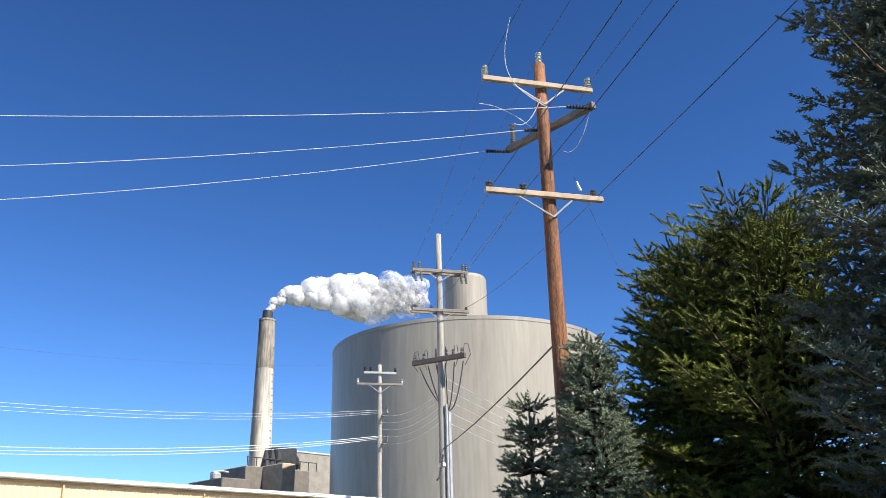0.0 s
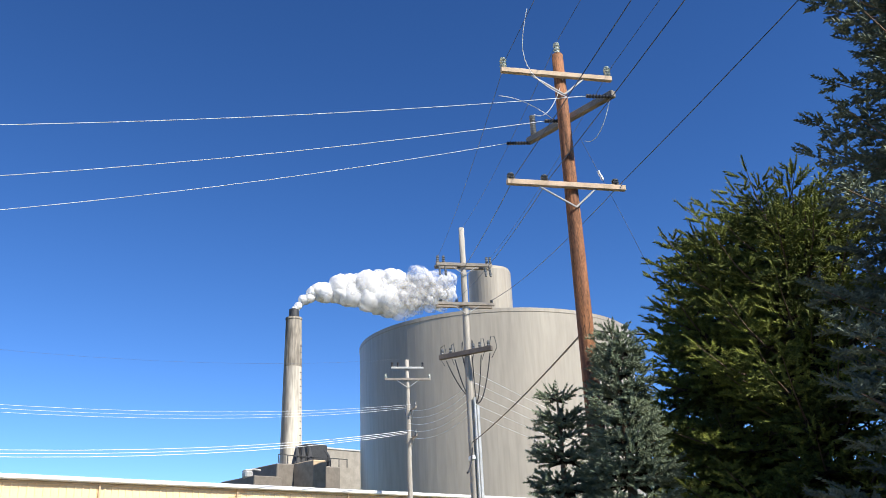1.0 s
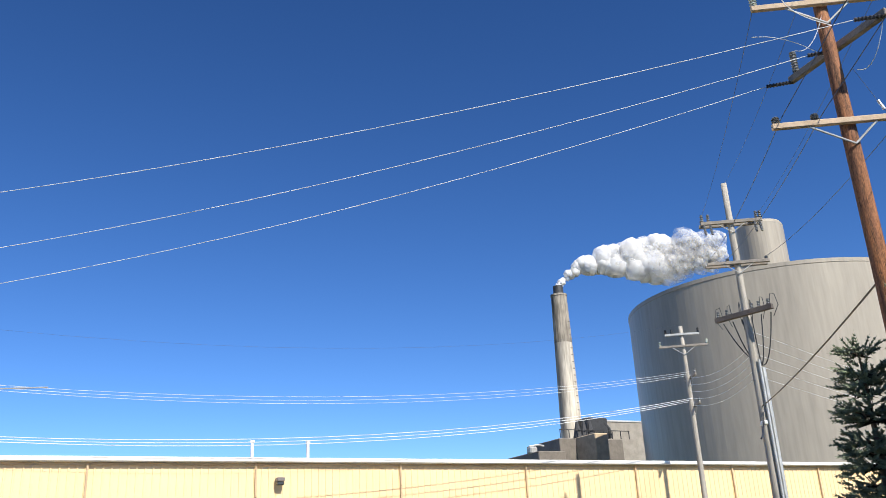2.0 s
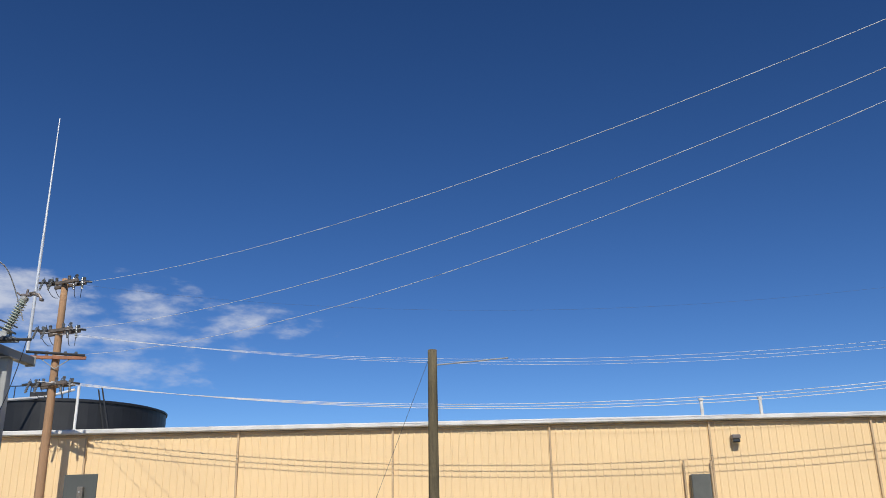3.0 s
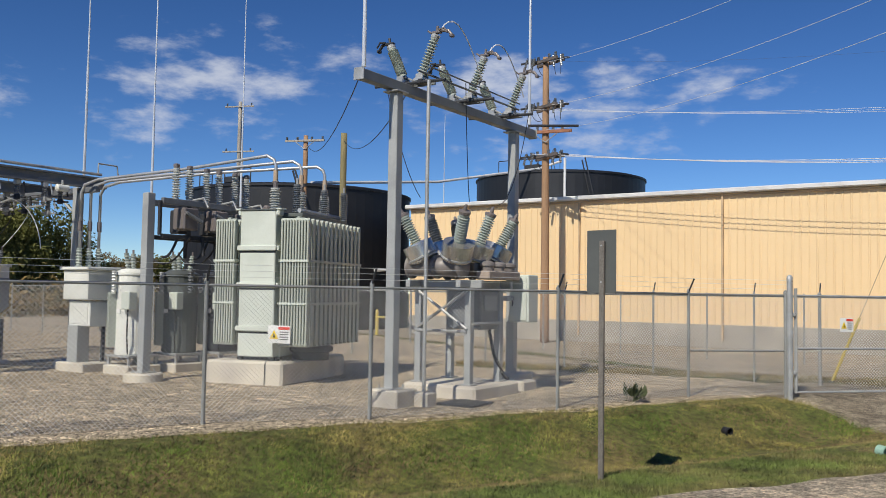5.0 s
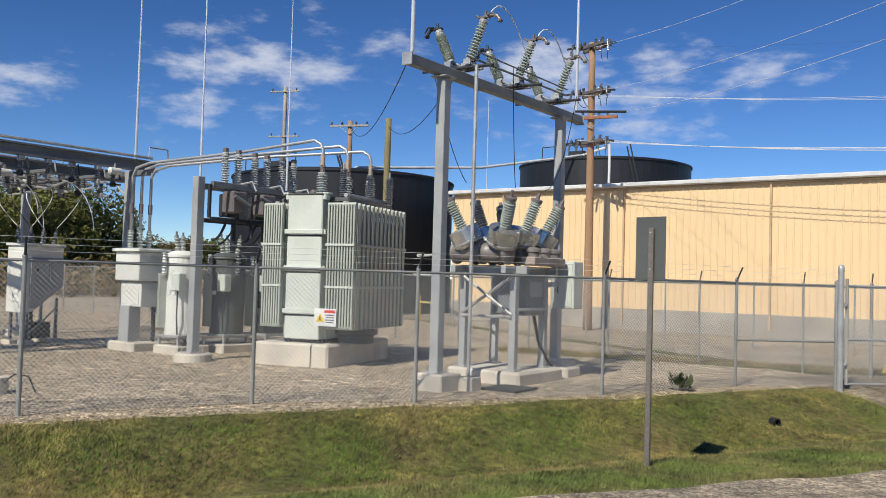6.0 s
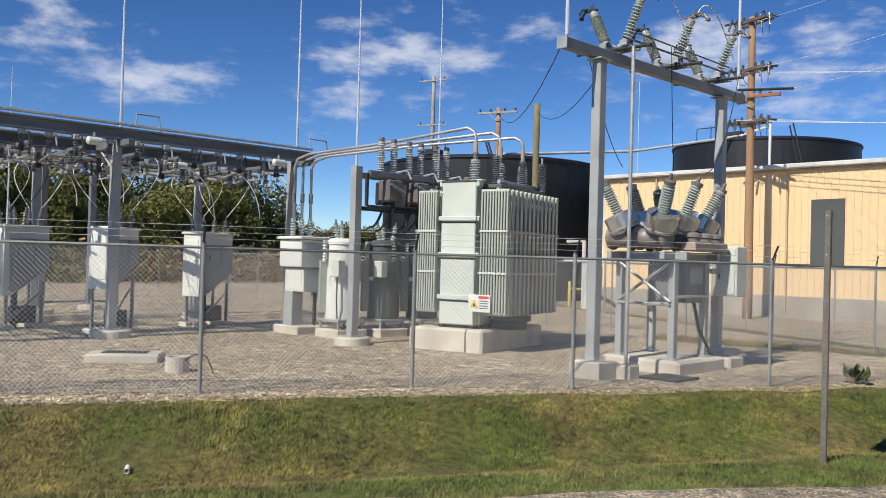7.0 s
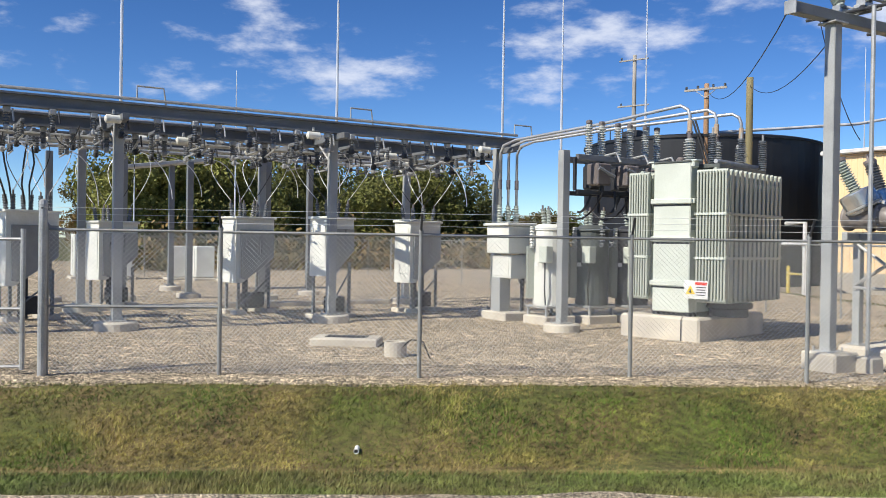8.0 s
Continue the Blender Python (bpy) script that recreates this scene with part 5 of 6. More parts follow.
def recloser(x, y, rz, group, z0=0.95, h=1.6, w=0.62, d=1.25):
    """White switch cabinet on legs with sloped underside, bushings and arching leads."""
    t = thing("recloser_cabinet", "white switch cabinet on steel legs with lid bushings", "switch cabinet", (x, y, 0), rz, group)
    g = Geo()
    prof = [(-d / 2, z0 + h), (-d / 2, z0 - 0.1), (-d / 2 + 0.22, z0 - 0.1), (d / 2, z0 + 0.55), (d / 2, z0 + h)]
    k = len(prof)
    g.add([(sx * w / 2, py, pz) for sx in (-1, 1) for py, pz in prof], [tuple(range(k)), tuple(range(2 * k - 1, k - 1, -1))] + [(i, k + i, k + (i + 1) % k, (i + 1) % k) for i in range(k)])
    body = part("body", g, M_WHITE, t)
    # grey panel over the long side below the roof band, darkened for its shade
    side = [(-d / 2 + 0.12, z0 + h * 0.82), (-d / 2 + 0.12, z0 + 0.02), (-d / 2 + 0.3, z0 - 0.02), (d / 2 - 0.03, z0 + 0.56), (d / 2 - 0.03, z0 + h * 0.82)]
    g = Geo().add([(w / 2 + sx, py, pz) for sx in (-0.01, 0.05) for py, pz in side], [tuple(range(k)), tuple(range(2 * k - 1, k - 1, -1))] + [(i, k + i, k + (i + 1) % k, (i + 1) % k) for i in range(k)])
    part("shade_panel", g, M_SHADESIDE, body, "grey panel standing in for the shaded side")
    part("door_seam", Geo().box((0, -d / 2 - 0.004, z0 + h * 0.5), (w * 0.8, 0.02, h * 0.8), 0.006), M_WHITE, body)
    part("side_strap", Geo().box((w / 2 + 0.06, d * 0.12, z0 + h * 0.62), (0.02, 0.05, h * 0.4), 0.005), M_BEAM, body)
    part("door_handle", Geo().box((w / 2 + 0.065, -d * 0.25, z0 + h * 0.6), (0.03, 0.04, 0.16), 0.008), M_DARK, body)
    part("roof_cap", Geo().box((0, 0, z0 + h + 0.03), (w + 0.1, d + 0.1, 0.07), 0.02), M_WHITE, t)
    for sx in (-1, 1):
        for sy in (-1, 1):
            part("leg", Geo().box((sx * w * 0.42, sy * d * 0.4, (z0 + 0.25) / 2), (0.07, 0.07, z0 + 0.25), 0.008), M_BEAM, t)
            part("foot", Geo().box((sx * w * 0.42, sy * d * 0.4, 0.06), (0.3, 0.3, 0.14), 0.02), M_CONC, t)
    part("foot_box", Geo().box((0.0, d * 0.12, 0.36), (w * 0.6, d * 0.45, 0.42), 0.03), M_DARK, t, "dark box between the legs")
    part("leg_brace", Geo().tube([(w * 0.42, -d * 0.4, 0.2), (w * 0.42, d * 0.4, z0)], 0.022, 6), M_BEAM, t)
    part("conduit", Geo().tube([(0.1, -0.2, 0), (0.1, -0.2, z0)], 0.05, 8).tube([(-0.2, 0.1, 0), (-0.2, 0.1, z0 + 0.2)], 0.04, 8), M_DARK, t)
    top = z0 + h + 0.06
    for i in range(3):
        for j in (-1, 1):
            px, py = 0.17 * j, -d * 0.33 + d * 0.33 * i
            b = part("bushing", insulator(Geo(), (px, py, top), (px * 1.3, py * 1.05, top + 0.36), 0.065, 0.04, 5, 8), M_PORCD, t)
            part("bushing_cap", Geo().tube([(px * 1.3, py * 1.05, top + 0.34), (px * 1.3, py * 1.05, top + 0.46)], 0.022, 6), M_BROWN, b)
            e = Vector((px * 2.5 + j * 0.35, py * 1.4, 4.15 + 0.1 * i))
            s = Vector((px * 1.3, py * 1.05, top + 0.44))
            pts = [s.lerp(e, q / 8) + Vector((0.30 * j * math.sin(math.pi * q / 8), 0.12 * j * math.sin(math.pi * q / 8), 0.18 * math.sin(math.pi * q / 8))) for q in range(9)]
            part("lead", Geo().tube(pts, 0.010, 5), M_WIRE if (i + j) % 2 else M_CABLE, t)
    return t


def hanging_unit(x, y, z, kind):
    """Small gear under a beam: an insulator with a contact, or a pale drum."""
    t = thing("hanging_insulator", "dark post insulator with metal contact under the bus beam", "insulator", (x, y, z), group="insulators under the bus beams")
    part("bracket", Geo().box((0, 0, -0.06), (0.14, 0.14, 0.12), 0.02), M_GALV, t)
    part("insulator", insulator(Geo(), (0, 0, -0.10), (0, 0, -0.36), 0.07, 0.045, 4, 9), M_PORCD, t)
    part("contact", Geo().box((0, 0, -0.42), (0.16, 0.1, 0.12), 0.02).tube([(-0.26, 0, -0.4), (0.26, 0.05, -0.44)], 0.022, 6).tube([(0.1, 0.1, -0.05), (0.14, 0.12, -0.3)], 0.02, 5), M_GALV if kind % 2 else M_DARK, t)
    return t


def build_bus():
    t = thing("bus_structure", "long grey steel bus structure with paired beams on columns", "steel structure")
    rows = ((-20.2, 4.72), (-25.4, 4.95))
    ys = (-2.6, 2.38, 7.34, 12.2)
    for x, z in rows:
        # wide-flange beams side by side
        for dx, dz in ((0.0, 0.0), (-1.35, -0.2)):
            L, c = (20.0, 2.75)
            sec = [(-0.13, -0.14), (0.13, -0.14), (0.13, -0.10), (0.015, -0.10), (0.015, 0.10), (0.13, 0.10), (0.13, 0.14), (-0.13, 0.14), (-0.13, 0.10), (-0.015, 0.10), (-0.015, -0.10), (-0.13, -0.10)]
            ns = len(sec)
            g = Geo().add([(x + dx + px, c + e * L / 2, z + dz + pz) for e in (-1, 1) for px, pz in sec], [tuple(range(ns)), tuple(range(2 * ns - 1, ns - 1, -1))] + [(i, ns + i, ns + (i + 1) % ns, (i + 1) % ns) for i in range(ns)])
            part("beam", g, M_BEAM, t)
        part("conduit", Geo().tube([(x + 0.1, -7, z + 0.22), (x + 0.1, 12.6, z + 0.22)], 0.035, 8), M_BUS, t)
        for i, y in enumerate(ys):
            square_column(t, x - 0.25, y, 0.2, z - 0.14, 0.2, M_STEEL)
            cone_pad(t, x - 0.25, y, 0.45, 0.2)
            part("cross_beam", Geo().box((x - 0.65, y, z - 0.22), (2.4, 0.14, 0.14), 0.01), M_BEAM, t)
            part("knee", Geo().tube([(x - 0.25, y, z - 0.9), (x - 1.2, y, z - 0.25)], 0.03, 6), M_GALV, t)
            part("conduit_bend", Geo().tube([(x + 0.1, y + 0.3, z + 0.22), (x + 0.1, y + 0.3, z + 0.5), (x + 0.1, y + 0.85, z + 0.5), (x + 0.1, y + 0.9, z + 0.15)], 0.022, 8), M_GALV, t)
        for y in ys:
            if x > -22 or y in (-2.6,):
                part("lightning_mast", Geo().tube([(x - 0.05, y, z), (x - 0.05, y, z + 3)], 0.036, 8, 0.03).tube([(x - 0.05, y, z + 3), (x - 0.05, y, z + (6.1 if y > 10 else 7.4))], 0.024, 8, 0.012), M_MAST, t, "slender bright lightning mast")
    for x in (-21.9, -23.2, -24.2):
        part("rigid_bus", Geo().tube([(x, -6.5, 4.25), (x, 12.0, 4.25)], 0.045, 8), M_GALV, t)
    for y in ys:
        part("tie_beam", Geo().box((-23, y, 4.5), (4.2, 0.16, 0.18), 0.01), M_BEAM, t)
    rng = random.Random(4)
    n = 0
    for x, z in ((-20.2, 4.58), (-21.55, 4.38), (-23.0, 4.4), (-25.4, 4.8)):
        y = -4.0
        while y < 12.2:
            hanging_unit(x + rng.uniform(-0.1, 0.1), y, z, n)
            if n % 7 == 2:
                d = thing("instrument_drum", "pale drum-shaped fuse unit under the bus beam", "fuse", (x + 0.25, y + 0.35, z - 0.12), group="drums under the bus beams")
                part("drum", Geo().lathe([(0.05, -0.17), (0.085, -0.15), (0.09, 0.14), (0.04, 0.17)], pose(0, 0, 0, 90, 0, 0), 16), M_WHITE, d)
                part("hanger", Geo().box((0, 0, 0.14), (0.05, 0.05, 0.1), 0.01), M_GALV, d)
            n += 1
            y += rng.uniform(0.5, 0.85)
    for x in (-20.9, -22.4, -24.6):
        for k in range(14):
            y = -4 + 1.18 * k + rng.uniform(-0.2, 0.2)
            s = thing("bus_switch", "dark group-operated switch hung between the bus beams", "switch", (x, y, 4.3), group="switches between the beams")
            part("frame", Geo().box((0, 0, 0.05), (0.9, 0.08, 0.08), 0.01), M_BEAM, s)
            for dx in (-0.3, 0.3):
                part("insulator", insulator(Geo(), (dx, 0, 0.02), (dx, 0, -0.22), 0.06, 0.04, 4, 8), M_PORCD, s)
            part("blade", Geo().tube([(-0.42, 0, -0.26), (0.42, 0.03, -0.24)], 0.022, 6), M_GALV if k % 3 else M_DARK, s)
    # pale leads that leave the bus level and curve down, and short dark jumpers
    for k in range(26):
        y = -3.5 + 0.6 * k + rng.uniform(-0.15, 0.15)
        x0 = rng.choice((-20.6, -21.9, -23.2, -24.2))
        if k % 2:
            out, fall, dx = rng.uniform(0.5, 1.0), rng.uniform(0.8, 1.35), rng.uniform(-0.4, 0.4)
            pts = [(x0 + dx * q / 9, y + out * math.sin(q / 9 * 1.57), 4.15 - fall * (1 - math.cos(q / 9 * 1.57))) for q in range(10)]
            part("lead", Geo().tube(pts, 0.013, 5), M_WIRE, t)
        else:
            x1 = x0 + rng.choice((-1.2, 1.2))
            part("jumper", Geo().tube(sag((x0, y, 4.1), (x1, y + rng.uniform(-0.5, 0.5), 4.2), rng.uniform(0.1, 0.3), 8), 0.012, 5), M_DARK, t)
    for k in range(9):
        y = -1.8 + 1.55 * k
        part("switch_arm", Geo().tube([(-20.7, y, 4.15), (-21.9, y + 0.1, 4.0)], 0.03, 6).tube([(-22.0, y + 0.3, 4.05), (-23.4, y + 0.3, 4.2)], 0.03, 6), M_GALV, t)


def build_yard():
    build_gantry()
    build_breaker()
    build_transformer()
    build_switch_rack()
    build_bus()
    for x, y, rz in ((-23.6, 0.9, 74), (-23.8, 6.35, 68), (-22.7, 11.0, 62)):
        recloser(x, y, 19 + (rz - 68) * 0.3, "white switch cabinets")
    for k in range(3):
        c = thing("twin_cable", "pair of black cables hung from the bus to a cabinet", "cable", (-23.1, -0.35 + 0.62 * k, 0), group="twin cables")
        for dy in (-0.05, 0.05):
            part("cable", Geo().tube([(0, dy, 4.15), (-0.03, dy * 2.2, 3.7), (-0.25, dy * 1.6 + 0.35 - 0.2 * k, 3.2), (-0.35, dy + 0.5 - 0.25 * k, 2.75)], 0.022, 6), M_CABLE, c)
        part("terminal", Geo().lathe([(0.05, 4.1), (0.09, 4.13), (0.09, 4.3), (0.04, 4.42)], None, 10), M_PORCD, c)
    recloser(-21.6, 7.85, 24, "white switch cabinets", 1.2, 1.35, 0.6, 1.0)
    recloser(-27.0, 3.4, 25, "white switch cabinets", 0.9, 1.5, 0.6)
    # second and third drums darkened in colour for the shade over them
    for x, y, mt in ((-18.2, 12.3, M_WHITE), (-18.0, 13.5, M_DRUM), (-17.7, 14.6, M_DARK)):
        regulator(x, y, 2.45, "voltage regulators", 0, mt)
    c = thing("control_cabinet", "white stacked control cabinet on a steel stand", "cabinet", (-19.6, 12.05, 0))
    part("base", Geo().box((0, 0, 0.1), (1.1, 1.0, 0.26), 0.03), M_CONC, c)
    part("stand", Geo().box((-0.1, -0.2, 0.65), (0.4, 0.35, 0.95), 0.02), M_STEEL, c)
    part("lower_box", Geo().box((0.05, 0, 1.4), (0.85, 0.6, 0.6), 0.02), M_WHITE, c)
    part("upper_box", Geo().box((0.0, 0, 2.1), (1.0, 0.8, 0.72), 0.02), M_WHITE, c)
    part("lid", Geo().box((0.0, 0, 2.5), (1.15, 0.95, 0.08), 0.02), M_WHITE, c)
    # side tank in the same shade-darkened grey
    part("side_radiator", Geo().box((0.15, 0.55, 1.6), (0.6, 0.35, 1.3), 0.03), M_SHADESIDE, c, "shaded grey side tank")
    part("door_seam", Geo().box((0.05, -0.305, 1.4), (0.7, 0.02, 0.48), 0.006), M_WHITE, c)
    part("drain_pipe", Geo().tube([(0.3, 0.2, 0.2), (0.3, 0.2, 1.1)], 0.05, 8).tube([(0.1, 0.35, 0.2), (0.1, 0.35, 1.1)], 0.04, 8), M_DARK, c)
    for k in range(3):
        part("bushing", insulator(Geo(), (-0.35, -0.1 + 0.27 * k, 2.52), (-0.35, -0.1 + 0.27 * k, 3.02), 0.085, 0.05, 6, 10), M_PORC, c)
    v = thing("pull_box", "low concrete pull box with a steel grate", "pull box", (-16.2, 5.85, 0), 55)
    part("box", Geo().box((0, 0, 0.06), (1.3, 0.75, 0.2), 0.03), M_CONC, v)
    part("grate", Geo().box((0, 0, 0.165), (0.8, 0.35, 0.02), 0.005), M_DARK, v)
    pstub = Geo().lathe([(0.2, -0.1), (0.2, 0.27), (0.15, 0.27), (0.15, 0.2)], Matrix.Translation((-14.3, 5.9, 0)), 20)
    single("ground_loop", Geo().tube([(-14.12, 5.95, 0.2), (-14.0, 6.05, 0.33), (-13.85, 6.2, 0.3), (-13.8, 6.3, 0.02)], 0.012, 6), M_CABLE, "stiff black wire looping from the pipe stub", "wire")
    single("concrete_stub", pstub, M_CONC, "short round concrete pipe stub in the gravel", "concrete pipe")
    for i, (x, y, h) in enumerate(((-45.5, 5.2, 2.1), (-44.6, 6.8, 2.1), (-43.5, 9.3, 1.6), (-42.8, 10.3, 1.6), (-42.0, 11.3, 1.65))):
        f = thing("far_cabinet", "white pad-mounted cabinet at the yard's far side", "cabinet", (x, y, 0), group="far white cabinets")
        part("base", Geo().box((0, 0, 0.05), (1.5, 1.2, 0.14), 0.02), M_CONC, f)
        part("body", Geo().box((0, 0, 0.1 + h / 2), (1.1 if i < 2 else 0.7, 0.9, h - 0.1), 0.04), M_WHITE, f)
        part("panel_seam", Geo().box((0.1, -0.452, 0.1 + h / 2), (0.02, 0.01, h * 0.8), 0.003), M_DARK, f)
    lt = thing("light_standard", "grey steel stand with a slanting tray at the yard's far side", "steel stand", (-34.5, 6.8, 0))
    cone_pad(lt, 0, 0, 0.4, 0.2)
    square_column(lt, 0, 0, 0.2, 4.78, 0.2, M_BEAM)
    part("tray", Geo().box((-0.2, -0.2, 4.85), (1.2, 3.2, 0.14), 0.02, pose(0, 0, 0, 8, 0, 0)), M_GALV, lt)
    for x, y, h in ((-55, 9.4, 9.5), (-45, 12.5, 10.8), (-33.8, 49.2, 14.7)):
        m = thing("lightning_mast", "far slender lightning mast", "mast", (x, y, 0))
        part("pole", Geo().tube([(0, 0, 0), (0, 0, h)], 0.06, 8, 0.02), M_MAST, m)
    rng = random.Random(9)
    for k in range(5):
        y = 2 + 2.2 * k
        p = thing("steel_column", "grey steel equipment column on a footing", "column", (-29.5 + rng.uniform(-1, 1), y, 0), group="rear columns")
        cone_pad(p, 0, 0, 0.4, 0.18)
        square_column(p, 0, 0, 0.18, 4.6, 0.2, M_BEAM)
    for k in range(6):
        b = thing("cable_trough", "low concrete cable trough lying in the gravel", "cable trough", (-25.8, -1 + 2.3 * k, 0), group="cable troughs")
        part("trough", Geo().box((0, 0, 0.06), (0.4, 2.2, 0.16), 0.02), M_CONC, b)


build_yard()


# ---- roadside ----
def build_roadside():
    gz = ground_z(-4.95, 9.3)
    t = thing("road_sign", "road sign seen from its plain grey back on a steel post", "sign", (-4.95, 9.3, 0), -8)
    part("post", Geo().box((0, 0.02, (gz - 0.3 + 2.72) / 2), (0.07, 0.045, 2.72 - gz + 0.3), 0.008), M_SIGNPOST, t)
    part("sign_plate", Geo().box((-0.03, 0.055, 2.46), (0.42, 0.014, 0.80), 0.006), M_SIGN, t)
    for z in (2.2, 2.66):
        part("bolt", Geo().tube([(0, -0.01, z), (0, 0.05, z)], 0.012, 6), M_GALV, t)
    for x, y, r, mt, lb in ((-10.3, 3.3, 0.03, M_LABEL, "broken white drain pipe end in the ditch"), (-2.25, 13.4, 0.085, M_PIPEG, "green plastic pipe end in the grass"), (-4.9, 14.9, 0.075, M_CABLE, "black corrugated pipe end in the bank")):
        z = ground_z(x, y) + 0.03
        d = Vector((0.85, -0.5, -0.1)).normalized() * 0.35
        g = Geo()
        m = Matrix.Translation((x, y, z)) @ d.to_track_quat("Z", "Y").to_matrix().to_4x4()
        g.lathe([(r, -0.09), (r, 0.0), (r * 1.08, 0.01), (r * 1.08, 0.05), (r * 0.85, 0.05), (r * 0.8, -0.06)], m, 16)
        single("drain_pipe", g, mt, lb, "pipe")


build_roadside()


def build_guards():
    t = thing("guy_guard", "yellow plastic guard on a slanting guy wire", "guy guard", GUARD)
    part("guard", Geo().tube([(0, 0, 0.0), (0.64, -0.06, 1.6)], 0.035, 8), M_GUARD, t)
    part("guy_wire", Geo().tube([(0.62, -0.06, 1.55), (2.6, -0.24, 6.55)], 0.006, 5), M_WIREG, t)
    part("anchor", Geo().box((0, 0, 0.03), (0.16, 0.16, 0.1), 0.02), M_DARK, t)
    for x, y in BOLLARDS:
        b = thing("bollard", "yellow painted steel guard post by the tanks", "bollard", (x, y, 0), group="yellow guard posts")
        part("post", Geo().tube([(0, 0, -0.1), (0, 0, 1.15)], 0.08, 12).lathe([(0.08, 0), (0.06, 0.05), (0.01, 0.07)], Matrix.Translation((0, 0, 1.15)), 12), M_GUARD, b)
    part("cross_bar", Geo().tube([(0, 0, 0.85), (BOLLARDS[0][0] - BOLLARDS[1][0], BOLLARDS[0][1] - BOLLARDS[1][1], 0.85)], 0.05, 8), M_GUARD, b)


GUARD, BOLLARDS = (-4.3, 21.75, 0), ((-26.3, 32.2), (-25.2, 31.9))
build_guards()


# ---- grass ----
def build_grass():
    rng = np.random.default_rng(5)
    n = 300000
    u = rng.uniform(-10, 15.5, n)
    s = 0.3 + rng.random(n) * (4.75 + 0.12 * np.clip(u - 1, 0, 12))
    bank, verge, straw = ([], []), ([], []), ([], [])
    for i in range(n):
        kind = verge if s[i] > 3.75 and 2.0 * s[i] > 7.5 + rng.random() else bank
        if kind is bank and rng.random() < (0.8 if 2.9 < s[i] else 0.22 if s[i] > 1.0 else 0.5):
            kind = straw
        verts, faces = kind
        p = FENCE_AT + FENCE_ALONG * float(u[i]) + FENCE_OUT * float(s[i])
        dens = noise.noise((p.x * 0.5, p.y * 0.5, 2.0)) + 0.5 * noise.noise((p.x * 2.1, p.y * 2.1, 5.0))
        if dens < -0.85 or (s[i] < 0.8 and rng.random() > 0.35) or (2.7 < s[i] < 3.3 and rng.random() > 0.7):
            continue
        h = 0.018 + 0.03 * rng.random() + 0.035 * max(0, dens)
        a = rng.random() * 6.28
        w = 0.0035 + 0.005 * rng.random()
        cx, cy = math.cos(a), math.sin(a)
        lx, ly = rng.normal(0, 0.03), rng.normal(0.01, 0.03)
        z = ground_z(p.x, p.y) - 0.02
        k = len(verts)
        verts += [(p.x - cx * w, p.y - cy * w, z), (p.x + cx * w, p.y + cy * w, z), (p.x + lx, p.y + ly, z + h)]
        faces.append((k, k + 1, k + 2))
    for (verts, faces), mt, lb in ((bank, M_BLADE, "short green and straw-coloured roadside grass"), (verge, M_VERGE, "fresh green grass verge along the road"), (straw, M_STRAW, "dry straw-coloured grass in the ditch")):
        g = Geo()
        g.v, g.f = verts, faces
        single("grass", g, mt, lb, "grass", kind="stuff")
    # a dark weed by the fence
    w = Geo()
    for k in range(70):
        a, h = rng.random() * 6.28, 0.08 + 0.32 * rng.random()
        r = 0.2 * rng.random()
        x, y = -6.7 + r * math.cos(a), 15.0 + r * math.sin(a)
        w.add([(x, y, h * 0.5), (x + 0.06 * math.cos(a + 1), y + 0.06 * math.sin(a + 1), h), (x + 0.09 * math.cos(a), y + 0.09 * math.sin(a), h * 0.8)], [(0, 1, 2)])
    w.tube([(-6.7, 15.0, 0), (-6.66, 15.0, 0.34)], 0.015, 5)
    single("weed", w, M_WEED, "dark leafy weed at the fence foot", "weed")


build_grass()


def build_lot_strip():
    """A worn strip of short grass across the lot in front of the warehouse."""
    rng = random.Random(31)
    a, d = Vector((-14.0, 20.15)), Vector((0.977, 0.215))
    e = Vector((-d.y, d.x))
    g, bl = Geo(), Geo()
    nu, nv = 90, 8
    for i in range(nu + 1):
        half = 0.75 + 0.35 * noise.noise((i * 0.23, 2.2, 0)) + 0.15 * noise.noise((i * 0.9, 5.2, 0))
        for j in range(nv + 1):
            p = a + d * (0.2 * i) + e * (half * (2 * j / nv - 1) + 0.2 * noise.noise((i * 0.3, 8, 0)))
            g.v.append((p.x, p.y, 0.005 if j in (0, nv) or i in (0, nu) else 0.04))
            if 0 < j < nv:
                for k in range(10):
                    x, y, q = p.x + rng.uniform(-0.15, 0.15), p.y + rng.uniform(-0.15, 0.15), rng.uniform(0, 6.28)
                    bl.add([(x - 0.014 * math.cos(q), y - 0.014 * math.sin(q), 0.03), (x + 0.014 * math.cos(q), y + 0.014 * math.sin(q), 0.03), (x + rng.uniform(-0.05, 0.05), y + rng.uniform(-0.05, 0.05), rng.uniform(0.07, 0.14))], [(0, 1, 2)])
    g.f = [(i * (nv + 1) + j, (i + 1) * (nv + 1) + j, (i + 1) * (nv + 1) + j + 1, i * (nv + 1) + j + 1) for i in range(nu) for j in range(nv)]
    single("grass_strip", g, M_SOIL, "worn strip of grassy soil across the lot", "soil", kind="structure", smooth=True)
    single("grass", bl, M_STRAW, "short dull grass on the strip across the lot", "grass", kind="stuff")


build_lot_strip()


